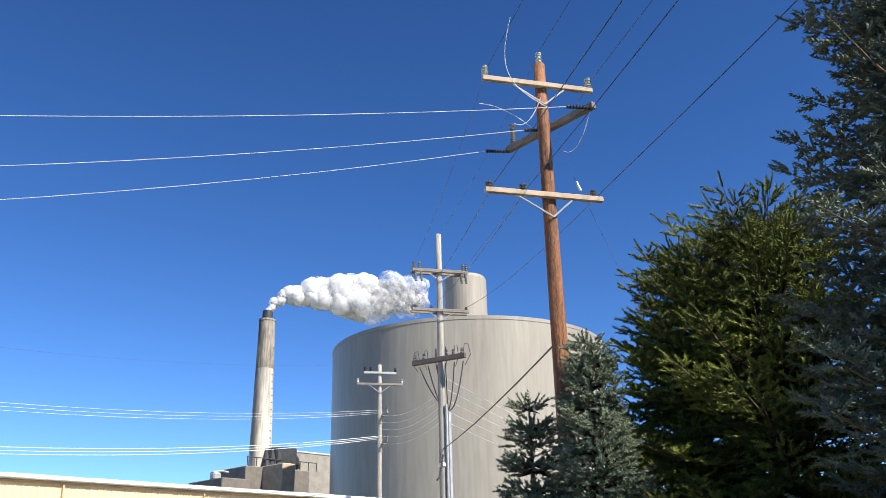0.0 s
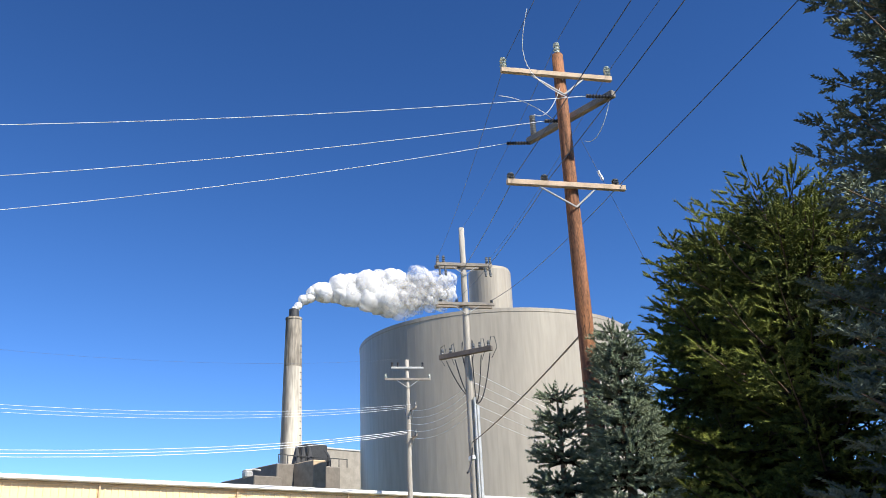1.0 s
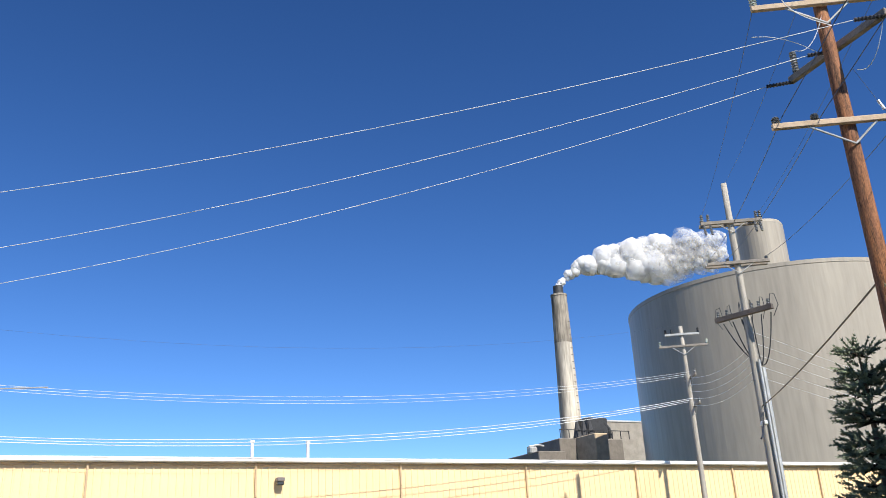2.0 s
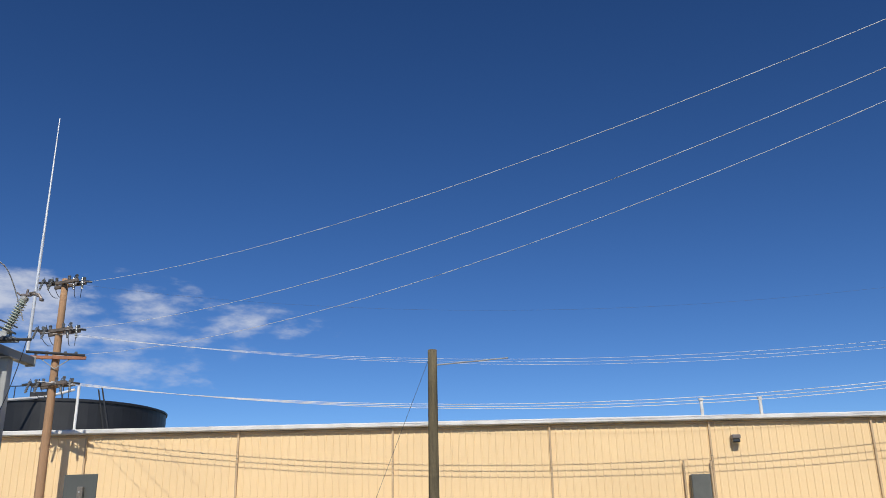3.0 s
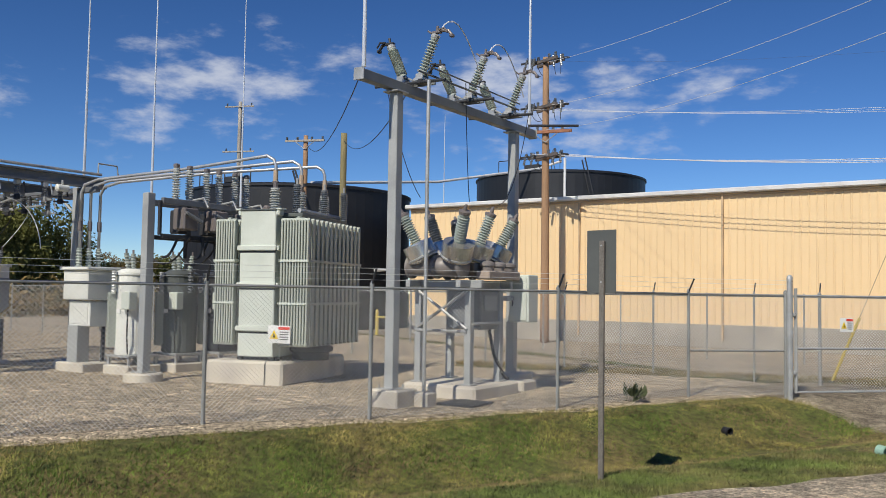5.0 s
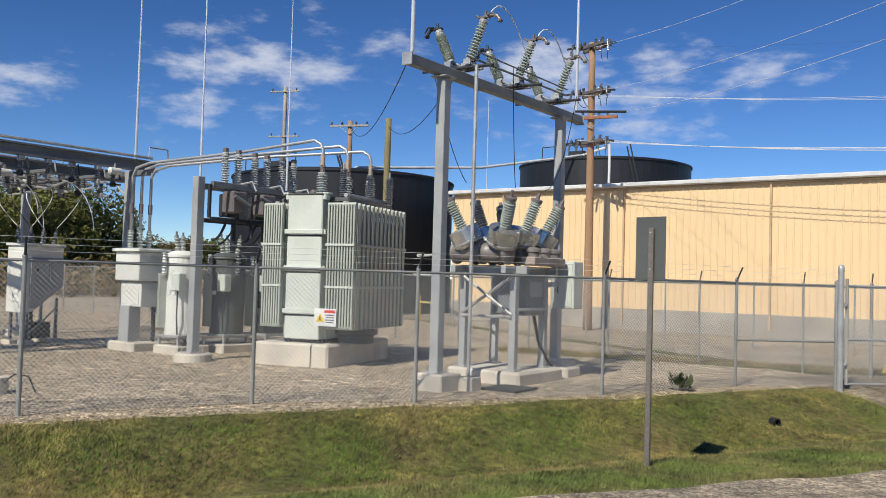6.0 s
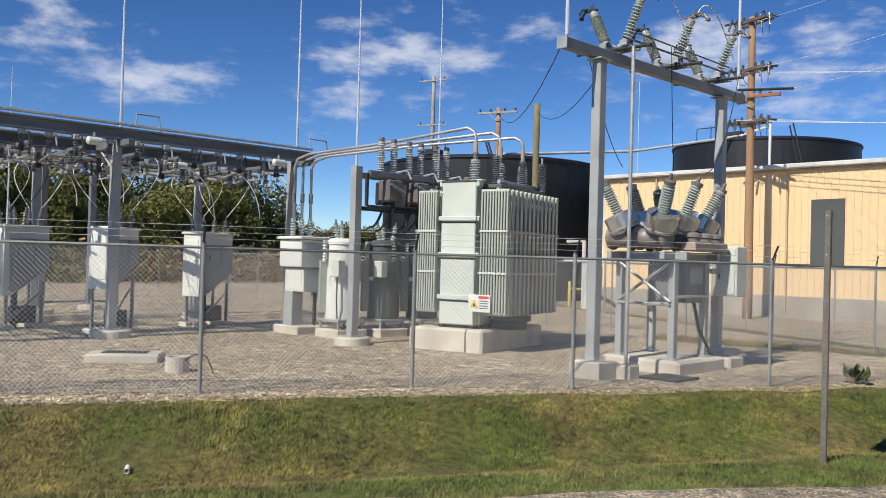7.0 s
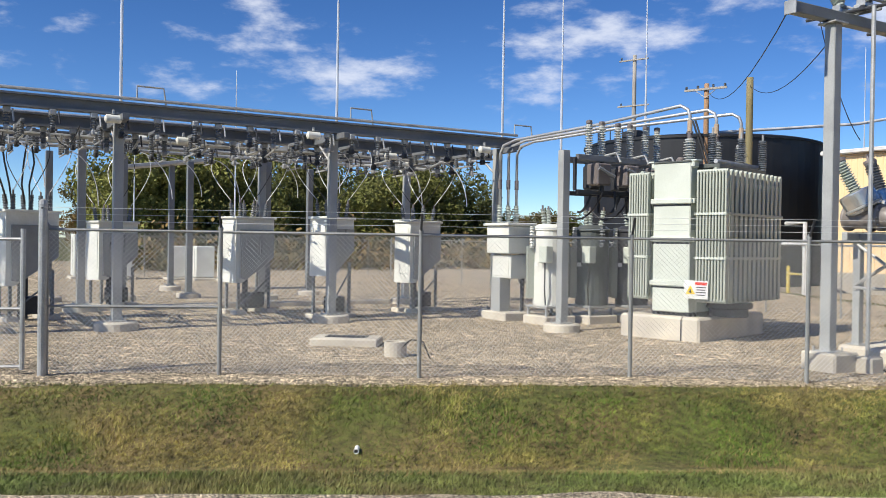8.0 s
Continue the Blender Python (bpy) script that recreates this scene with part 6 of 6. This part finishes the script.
def build_pebbles():
    rng = np.random.default_rng(8)
    g = Geo()
    for i in range(45000):
        u, s = rng.uniform(-9, 15), 0.55 - 11.5 * rng.random() ** 1.3
        if s < -11:
            continue
        p = FENCE_AT + FENCE_ALONG * float(u) + FENCE_OUT * float(s)
        r = 0.009 + 0.019 * rng.random() ** 2
        h = r * (0.5 + 0.5 * rng.random())
        a = rng.random() * 6.28
        ca, sa = math.cos(a) * r, math.sin(a) * r
        z = ground_z(p.x, p.y) + 0.015
        g.add([(p.x + ca, p.y + sa, z), (p.x - sa * 0.7, p.y + ca * 0.7, z), (p.x - ca, p.y - sa, z), (p.x + sa * 0.8, p.y - ca * 0.8, z), (p.x + 0.3 * sa, p.y, z + h)], [(0, 1, 4), (1, 2, 4), (2, 3, 4), (3, 0, 4)])
    single("loose_gravel", g, M_PEBBLE, "loose tan and grey gravel stones", "gravel", kind="stuff")


M_PEBBLE = material("gravel stones", (0.42, 0.35, 0.255), 0.9, 0.0, 0.7, 7, 0.0, 20, (0.28, 0.23, 0.165), 5)
build_pebbles()


# ---- trees ----
def spruce(x, y, h, r, mat, label, seed, lean=0.0, whorls=20, low=0.25, sprig=0.16, per=7, shape=0.85, gap=0.2):
    """Limbs in whorls; each limb carries flat sprays of side shoots set with needle brushes."""
    rng = random.Random(seed)
    t = thing("spruce_tree", label, "tree", (x, y, 0))
    part("trunk", Geo().tube([(0, 0, -0.2), (0.03, 0.02, h * 0.5), (lean, 0, h)], 0.02 * h + 0.03, 10, 0.012), M_BARK, t)
    limbs, need, inner = Geo(), Geo(), Geo()

    def twig(p, d, length):
        """Needles as a spiky brush of thin blades round a shoot."""
        side = d.orthogonal().normalized()
        up = d.cross(side)
        n = max(3, int(length / 0.042))
        v, f = need.v, need.f
        for i in range(n):
            c = p + d * (length * i / n)
            a0 = 2.4 * i + rng.uniform(-0.4, 0.4)
            for q in range(3):
                a = a0 + q * 2.094
                o = side * math.cos(a) + up * math.sin(a)
                tip = c + o * sprig * 0.25 + d * sprig * 0.24
                wv = d.cross(o) * 0.019
                k = len(v)
                v += [tuple(c - wv), tuple(c + wv), tuple(tip)]
                f.append((k, k + 1, k + 2))
        need.add([p + side * 0.016, p - side * 0.008 + up * 0.014, p - side * 0.008 - up * 0.014, p + d * length * 1.15], [(0, 1, 3), (1, 2, 3), (2, 0, 3)])

    for k in range(whorls):
        z = low + (h - low) * (k + rng.uniform(0, 0.9)) / whorls
        f = (z - low) / (h - low)
        reach = r * (1 - f) ** shape * (0.75 + 0.25 * min(1, f * 5)) + 0.15
        nb = max(4, int(per * (0.6 + 0.4 * (1 - f)) + 0.5))
        a0 = rng.uniform(0, 6.28)
        for b in range(nb):
            a = a0 + 6.283 * b / nb + rng.uniform(-0.3, 0.3)
            L = reach * rng.uniform(0.62, 1.12)
            rise = -0.12 + 0.55 * f * f + rng.uniform(-0.15, 0.15)
            d = Vector((math.cos(a), math.sin(a), rise)).normalized()
            flat = d.cross(Vector((0, 0, 1))).normalized()
            o = Vector((lean * f, 0, z))
            pts = [o + d * (L * i / 5) + Vector((0, 0, (0.30 * (i / 5) ** 3 - 0.12 * (i / 5)) * L)) for i in range(6)]
            limbs.tube(pts, 0.010 + 0.012 * L, 4, 0.004, False)
            # dark twig-like blades added inside to block light and deepen the shade
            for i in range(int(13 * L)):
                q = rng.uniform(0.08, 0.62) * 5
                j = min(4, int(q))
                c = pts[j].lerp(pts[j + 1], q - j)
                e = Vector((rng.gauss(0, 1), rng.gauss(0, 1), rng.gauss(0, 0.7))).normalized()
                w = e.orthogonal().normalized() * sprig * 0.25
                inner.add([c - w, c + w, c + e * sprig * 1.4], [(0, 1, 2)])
            u = max(0.12, 1 - 1.7 / L) if L > 1.7 else 0.15
            s = 1
            while u < 0.98:
                j = min(4, int(u * 5))
                p = pts[j].lerp(pts[j + 1], u * 5 - j)
                dl = (pts[j + 1] - pts[j]).normalized()
                ln = (0.16 + 0.42 * L ** 0.5 * (1.02 - u)) * rng.uniform(0.7, 1.2)
                dd = (dl * 0.7 + flat * s * rng.uniform(0.6, 1.0) + Vector((0, 0, rng.uniform(-0.22, 0.12)))).normalized()
                e = p + dd * ln
                m = max(2, int(ln / 0.085))
                side = dd.cross(Vector((0, 0, 1)))
                for i in range(m):
                    c = p.lerp(e, (i + 0.5) / m)
                    q = (dd * 0.8 + side * (0.75 if i % 2 else -0.75) + Vector((0, 0, rng.uniform(-0.1, 0.45)))).normalized()
                    twig(c, q, sprig * rng.uniform(0.7, 1.25))
                twig(e - dd * 0.03, dd, sprig * rng.uniform(0.9, 1.3))
                s = -s
                u += gap * 0.5 / L * rng.uniform(0.8, 1.2)
            twig(pts[5], (pts[5] - pts[4]).normalized(), sprig * 1.4)
    twig(Vector((lean, 0, h - 0.15)), Vector((0, 0, 1)), 0.45)
    part("branchwork", limbs, M_BARK, t)
    part("dark_filling", inner, M_INNER, t)
    part("crown", need, mat, t)
    return t


def polar(az, d):
    return d * math.sin(radians(az)), -0.7 + d * math.cos(radians(az))


def build_spruces():
    x, y = polar(68.0, 14.5)
    spruce(x, y, 7.75, 3.1, M_SPRUCE, "broad green spruce lit by the sun", 1, 0.1, 30, 0.2, 0.20, 12, 0.36, 0.24)
    x, y = polar(63.4, 14.9)
    spruce(x, y, 7.35, 1.95, M_SPRUCE, "bushy green spruce beside the broad one", 6, -0.1, 30, 0.2, 0.19, 11, 0.36, 0.22)
    x, y = polar(56.4, 12.6)
    blue = spruce(x, y, 5.4, 0.92, M_SPRUCEB, "blue-green spruce: one by the pole, unseen copies for shade", 2, 0, 30, 0.2, 0.16, 10, 0.85, 0.14)
    # enlarged copies outside the view, added to shade the broad spruces
    for px, py, f in ((13.7, -0.9, 1.8), (11.6, -2.6, 1.9), (16.0, 0.4, 1.8)):
        ob = copy_thing(blue, pose(px, py, 0.1, 0, 0, 60 * px))
        ob.scale = (f * 1.5, f * 1.5, f)
    x, y = polar(52.2, 13.2)
    spruce(x, y, 4.65, 0.68, M_SPRUCEB, "small slender pale green spruce", 3, 0, 24, 0.2, 0.15, 8, 0.85, 0.15)
    x, y = polar(82.3, 9.2)
    spruce(x, y, 10.5, 2.25, M_SPRUCED, "tall dark spruce near the road", 4, 0, 44, 0.4, 0.18, 12, 0.5, 0.2)


def leafy(x, y, h, r, mat, seed):
    rng = random.Random(seed)
    t = thing("autumn_tree", "distant broadleaf tree turning in autumn", "tree", (x, y, 0), group="far trees")
    g = Geo().tube([(0, 0, -0.2), (0.1, 0, h * 0.35), (0, 0.1, h * 0.75)], 0.25, 8, 0.06)
    for k in range(6):
        a = k * 1.05
        g.tube([(0, 0, h * (0.25 + 0.07 * k)), (r * 0.6 * math.cos(a), r * 0.6 * math.sin(a), h * (0.45 + 0.07 * k))], 0.09, 5, 0.03)
    part("trunk", g, M_BARK, t)
    c = Geo()
    lumps = [(Vector((rng.uniform(-1, 1) * r * 0.7, rng.uniform(-1, 1) * r * 0.7, h * rng.uniform(0.22, 0.86))), r * rng.uniform(0.24, 0.42)) for _ in range(26)]
    for p, q in lumps:
        for _ in range(520):
            v = Vector((rng.gauss(0, 1), rng.gauss(0, 1), rng.gauss(0, 1))).normalized() * q * rng.uniform(0.55, 1.1)
            o = p + v
            s = rng.uniform(0.07, 0.16)
            a, b = Vector((rng.gauss(0, 1), rng.gauss(0, 1), rng.gauss(0, 1))).normalized(), Vector((rng.gauss(0, 1), rng.gauss(0, 1), rng.gauss(0, 1))).normalized()
            c.add([o - a * s, o + b * s, o + a * s, o - b * s], [(0, 1, 2, 3)])
    part("crown", c, mat, t)
    return t


def build_far_trees():
    rng = random.Random(12)
    protos = [leafy(-63 - 2 * k, 11 + 7.0 * k, 8.6, 3.6, M_LEAFR if k % 3 == 1 else M_LEAF, 30 + k) for k in range(4)]
    k = 0
    for row in range(2):
        for i in range(13):
            y = 9.5 + 2.5 * i + rng.uniform(-1, 1)
            x = -60 - 7 * row - 0.12 * y + rng.uniform(-1.5, 1.5)
            ob = copy_thing(protos[(i * 2 + row) % 4], pose(x, y, 0, 0, 0, rng.uniform(0, 360)))
            f = rng.uniform(0.62, 1.12)
            ob.scale = (f, f, f)
    for i in range(9):
        ob = copy_thing(protos[i % 4], pose(-66 + rng.uniform(-3, 3), 43 + 3.4 * i, 0, 0, 0, rng.uniform(0, 360)))
        f = rng.uniform(0.5, 0.66)
        ob.scale = (f * 1.2, f * 1.2, f)
    hedge = Geo()
    for _ in range(9000):
        y = rng.uniform(7, 62)
        x = -54 - 0.12 * y + rng.gauss(0, 1.2)
        z = abs(rng.gauss(0, 1.1)) + 0.1
        s = rng.uniform(0.12, 0.26)
        a, b = Vector((rng.gauss(0, 1), rng.gauss(0, 1), rng.gauss(0, 1))).normalized(), Vector((rng.gauss(0, 1), rng.gauss(0, 1), rng.gauss(0, 1))).normalized()
        o = Vector((x, y, z))
        hedge.add([o - a * s, o + b * s * 0.7, o + a * s, o - b * s * 0.7], [(0, 1, 2, 3)])
    single("undergrowth", hedge, M_LEAFR, "tangled autumn undergrowth beyond the far fence", "bushes", kind="stuff")


build_spruces()
build_far_trees()


# ---- clouds: a far band of broken cumulus low in the north-west ----
def build_clouds():
    m = bpy.data.materials.new("broken cloud")
    m.use_nodes = True
    n, l = m.node_tree.nodes, m.node_tree.links
    for k in list(n):
        n.remove(k)
    out = n.new("ShaderNodeOutputMaterial")
    mix = n.new("ShaderNodeMixShader")
    tr = n.new("ShaderNodeBsdfTransparent")
    em = n.new("ShaderNodeEmission")
    em.inputs[0].default_value, em.inputs[1].default_value = (0.86, 0.90, 1.0, 1), 0.85
    tc = n.new("ShaderNodeTexCoord")
    mp = n.new("ShaderNodeMapping")
    mp.inputs["Scale"].default_value = (0.0065, 0.0065, 0.0165)
    mp.inputs["Location"].default_value = (1.7, 0.4, 0.9)
    l.new(tc.outputs["Object"], mp.inputs[0])
    n1 = n.new("ShaderNodeTexNoise"); n1.inputs["Scale"].default_value = 1.0; n1.inputs["Detail"].default_value = 9; n1.inputs["Roughness"].default_value = 0.58
    n2 = n.new("ShaderNodeTexNoise"); n2.inputs["Scale"].default_value = 0.33; n2.inputs["Detail"].default_value = 2
    l.new(mp.outputs[0], n1.inputs["Vector"]); l.new(mp.outputs[0], n2.inputs["Vector"])
    ad = n.new("ShaderNodeMath"); ad.operation = "MULTIPLY_ADD"; ad.inputs[1].default_value = 1.15
    l.new(n2.outputs[0], ad.inputs[0]); l.new(n1.outputs[0], ad.inputs[2])
    sp = n.new("ShaderNodeSeparateXYZ")
    l.new(tc.outputs["Object"], sp.inputs[0])
    fall = n.new("ShaderNodeMapRange"); fall.interpolation_type = "SMOOTHSTEP"
    fall.inputs[1].default_value, fall.inputs[2].default_value, fall.inputs[3].default_value, fall.inputs[4].default_value = 760, 1050, 0.0, -0.4
    l.new(sp.outputs[2], fall.inputs[0])
    side = n.new("ShaderNodeMapRange"); side.interpolation_type = "SMOOTHSTEP"
    side.inputs[1].default_value, side.inputs[2].default_value, side.inputs[3].default_value, side.inputs[4].default_value = -1000, -300, 0.0, -0.5
    l.new(sp.outputs[0], side.inputs[0])
    low = n.new("ShaderNodeMapRange"); low.interpolation_type = "SMOOTHSTEP"
    low.inputs[1].default_value, low.inputs[2].default_value, low.inputs[3].default_value, low.inputs[4].default_value = 330, 520, -0.4, 0.0
    l.new(sp.outputs[2], low.inputs[0])
    west = n.new("ShaderNodeMapRange"); west.interpolation_type = "SMOOTHSTEP"
    west.inputs[1].default_value, west.inputs[2].default_value, west.inputs[3].default_value, west.inputs[4].default_value = -2650, -2150, -0.08, 0.0
    l.new(sp.outputs[0], west.inputs[0])
    edge = n.new("ShaderNodeMath"); edge.operation = "ADD"
    l.new(side.outputs[0], edge.inputs[0]); l.new(low.outputs[0], edge.inputs[1])
    a3 = n.new("ShaderNodeMath"); a3.operation = "ADD"
    a4 = n.new("ShaderNodeMath"); a4.operation = "ADD"
    l.new(edge.outputs[0], a4.inputs[0]); l.new(west.outputs[0], a4.inputs[1])
    l.new(a4.outputs[0], a3.inputs[0]); l.new(fall.outputs[0], a3.inputs[1])
    a2 = n.new("ShaderNodeMath"); a2.operation = "ADD"
    l.new(ad.outputs[0], a2.inputs[0]); l.new(a3.outputs[0], a2.inputs[1])
    rg = n.new("ShaderNodeMapRange"); rg.interpolation_type = "SMOOTHSTEP"
    rg.inputs[1].default_value, rg.inputs[2].default_value, rg.inputs[4].default_value = 1.01, 1.44, 0.75
    l.new(a2.outputs[0], rg.inputs[0])
    l.new(rg.outputs[0], mix.inputs[0]); l.new(tr.outputs[0], mix.inputs[1]); l.new(em.outputs[0], mix.inputs[2])
    l.new(mix.outputs[0], out.inputs[0])
    g = Geo()
    n_a = 60
    for k in range(n_a + 1):
        az = radians(-112 + 108 * k / n_a)
        for z in (120, 1150):
            g.v.append((3000 * math.sin(az), 3000 * math.cos(az), z))
    g.f = [(2 * k, 2 * k + 2, 2 * k + 3, 2 * k + 1) for k in range(n_a)]
    ob = single("cloud_bank", g, m, "broken white clouds low in the blue sky", "clouds", kind="structure")
    ob.visible_shadow = False


build_clouds()


# ---- smoke ----
def steam(name, clear, solid):
    """White steam: light scatters through it."""
    m = bpy.data.materials.new(name)
    m.use_nodes = True
    n, l = m.node_tree.nodes, m.node_tree.links
    n.remove(n["Principled BSDF"])
    d, tl, ts = n.new("ShaderNodeBsdfDiffuse"), n.new("ShaderNodeBsdfTranslucent"), n.new("ShaderNodeBsdfTransparent")
    tc, nz = n.new("ShaderNodeTexCoord"), n.new("ShaderNodeTexNoise")
    nz.inputs["Scale"].default_value, nz.inputs["Detail"].default_value = 0.7, 6
    l.new(tc.outputs["Object"], nz.inputs["Vector"])
    fade = n.new("ShaderNodeMapRange")
    fade.inputs[1].default_value, fade.inputs[2].default_value, fade.inputs[3].default_value, fade.inputs[4].default_value = 0.35, 0.65, clear, solid
    l.new(nz.outputs[0], fade.inputs[0])
    for k in (d, tl):
        k.inputs[0].default_value = (0.95, 0.95, 0.96, 1)
    a, b = n.new("ShaderNodeMixShader"), n.new("ShaderNodeMixShader")
    a.inputs[0].default_value = 0.42
    l.new(d.outputs[0], a.inputs[1]); l.new(tl.outputs[0], a.inputs[2])
    l.new(fade.outputs[0], b.inputs[0]); l.new(a.outputs[0], b.inputs[1]); l.new(ts.outputs[0], b.inputs[2])
    l.new(b.outputs[0], n["Material Output"].inputs[0])
    return m


M_SMOKE, M_WISP = steam("white steam", 0.5, 0.06), steam("thin steam", 0.96, 0.55)
PUFFS = []


def build_smoke():
    t = thing("smoke_plume", "white steam plume drifting from the chimney", "smoke", (73.4, 106.4, 42.2))
    rng = random.Random(21)
    across = Vector((0.80, -0.60, 0))
    for k in range(190):
        f = (k + rng.random()) / 190
        d = 25.0 * f
        rise = 3.7 * (1 - math.exp(-d / 2.6)) - 0.03 * d + rng.uniform(-1, 1) * (0.2 + 2.2 * min(1, 1.5 * f))
        r = (0.75 + 2.4 * min(1, f * 1.9)) * rng.choice((0.32, 0.42, 0.6, 0.8)) * rng.uniform(0.9, 1.1) * (1 if f < 0.65 else 1.78 - f * 1.2)
        p = across * d + Vector((0, 0, rise - 0.1)) + Vector((0.6, 0.8, 0)) * rng.uniform(-1, 1) * f
        bm = bmesh.new()
        bmesh.ops.create_icosphere(bm, subdivisions=3, radius=r)
        for v in bm.verts:
            c = v.co.copy()
            v.co *= 1 + 0.20 * noise.fractal(c * (1.3 / r) + Vector((k * 3.7, 0, 0)), 0.8, 2.2, 5)
        me = bpy.data.meshes.new("puff")
        bm.to_mesh(me)
        bm.free()
        me.materials.append(M_SMOKE if f < 0.3 or rng.random() > 1.3 * f else M_WISP)
        me.polygons.foreach_set("use_smooth", [True] * len(me.polygons))
        ob = new("puff", me)
        ob.parent = t
        ob.location = p
        if f > 0.04:
            PUFFS.append((ob, p.copy(), f, rng.uniform(-1, 1)))


build_smoke()


def motions():
    across = Vector((0.80, -0.60, 0))
    for ob, p, f, q in PUFFS:
        rows = []
        for t in (0.0, 4.0, 8.0):
            o = p + across * (0.5 * (t - 1.0)) + Vector((0, 0, (0.16 * (1 - f) + 0.05 * q) * (t - 1.0)))
            rows.append((t, pose(o.x, o.y, o.z, 6 * q * t, 4 * t, 8 * q * t)))
        walk(ob, rows)


motions()
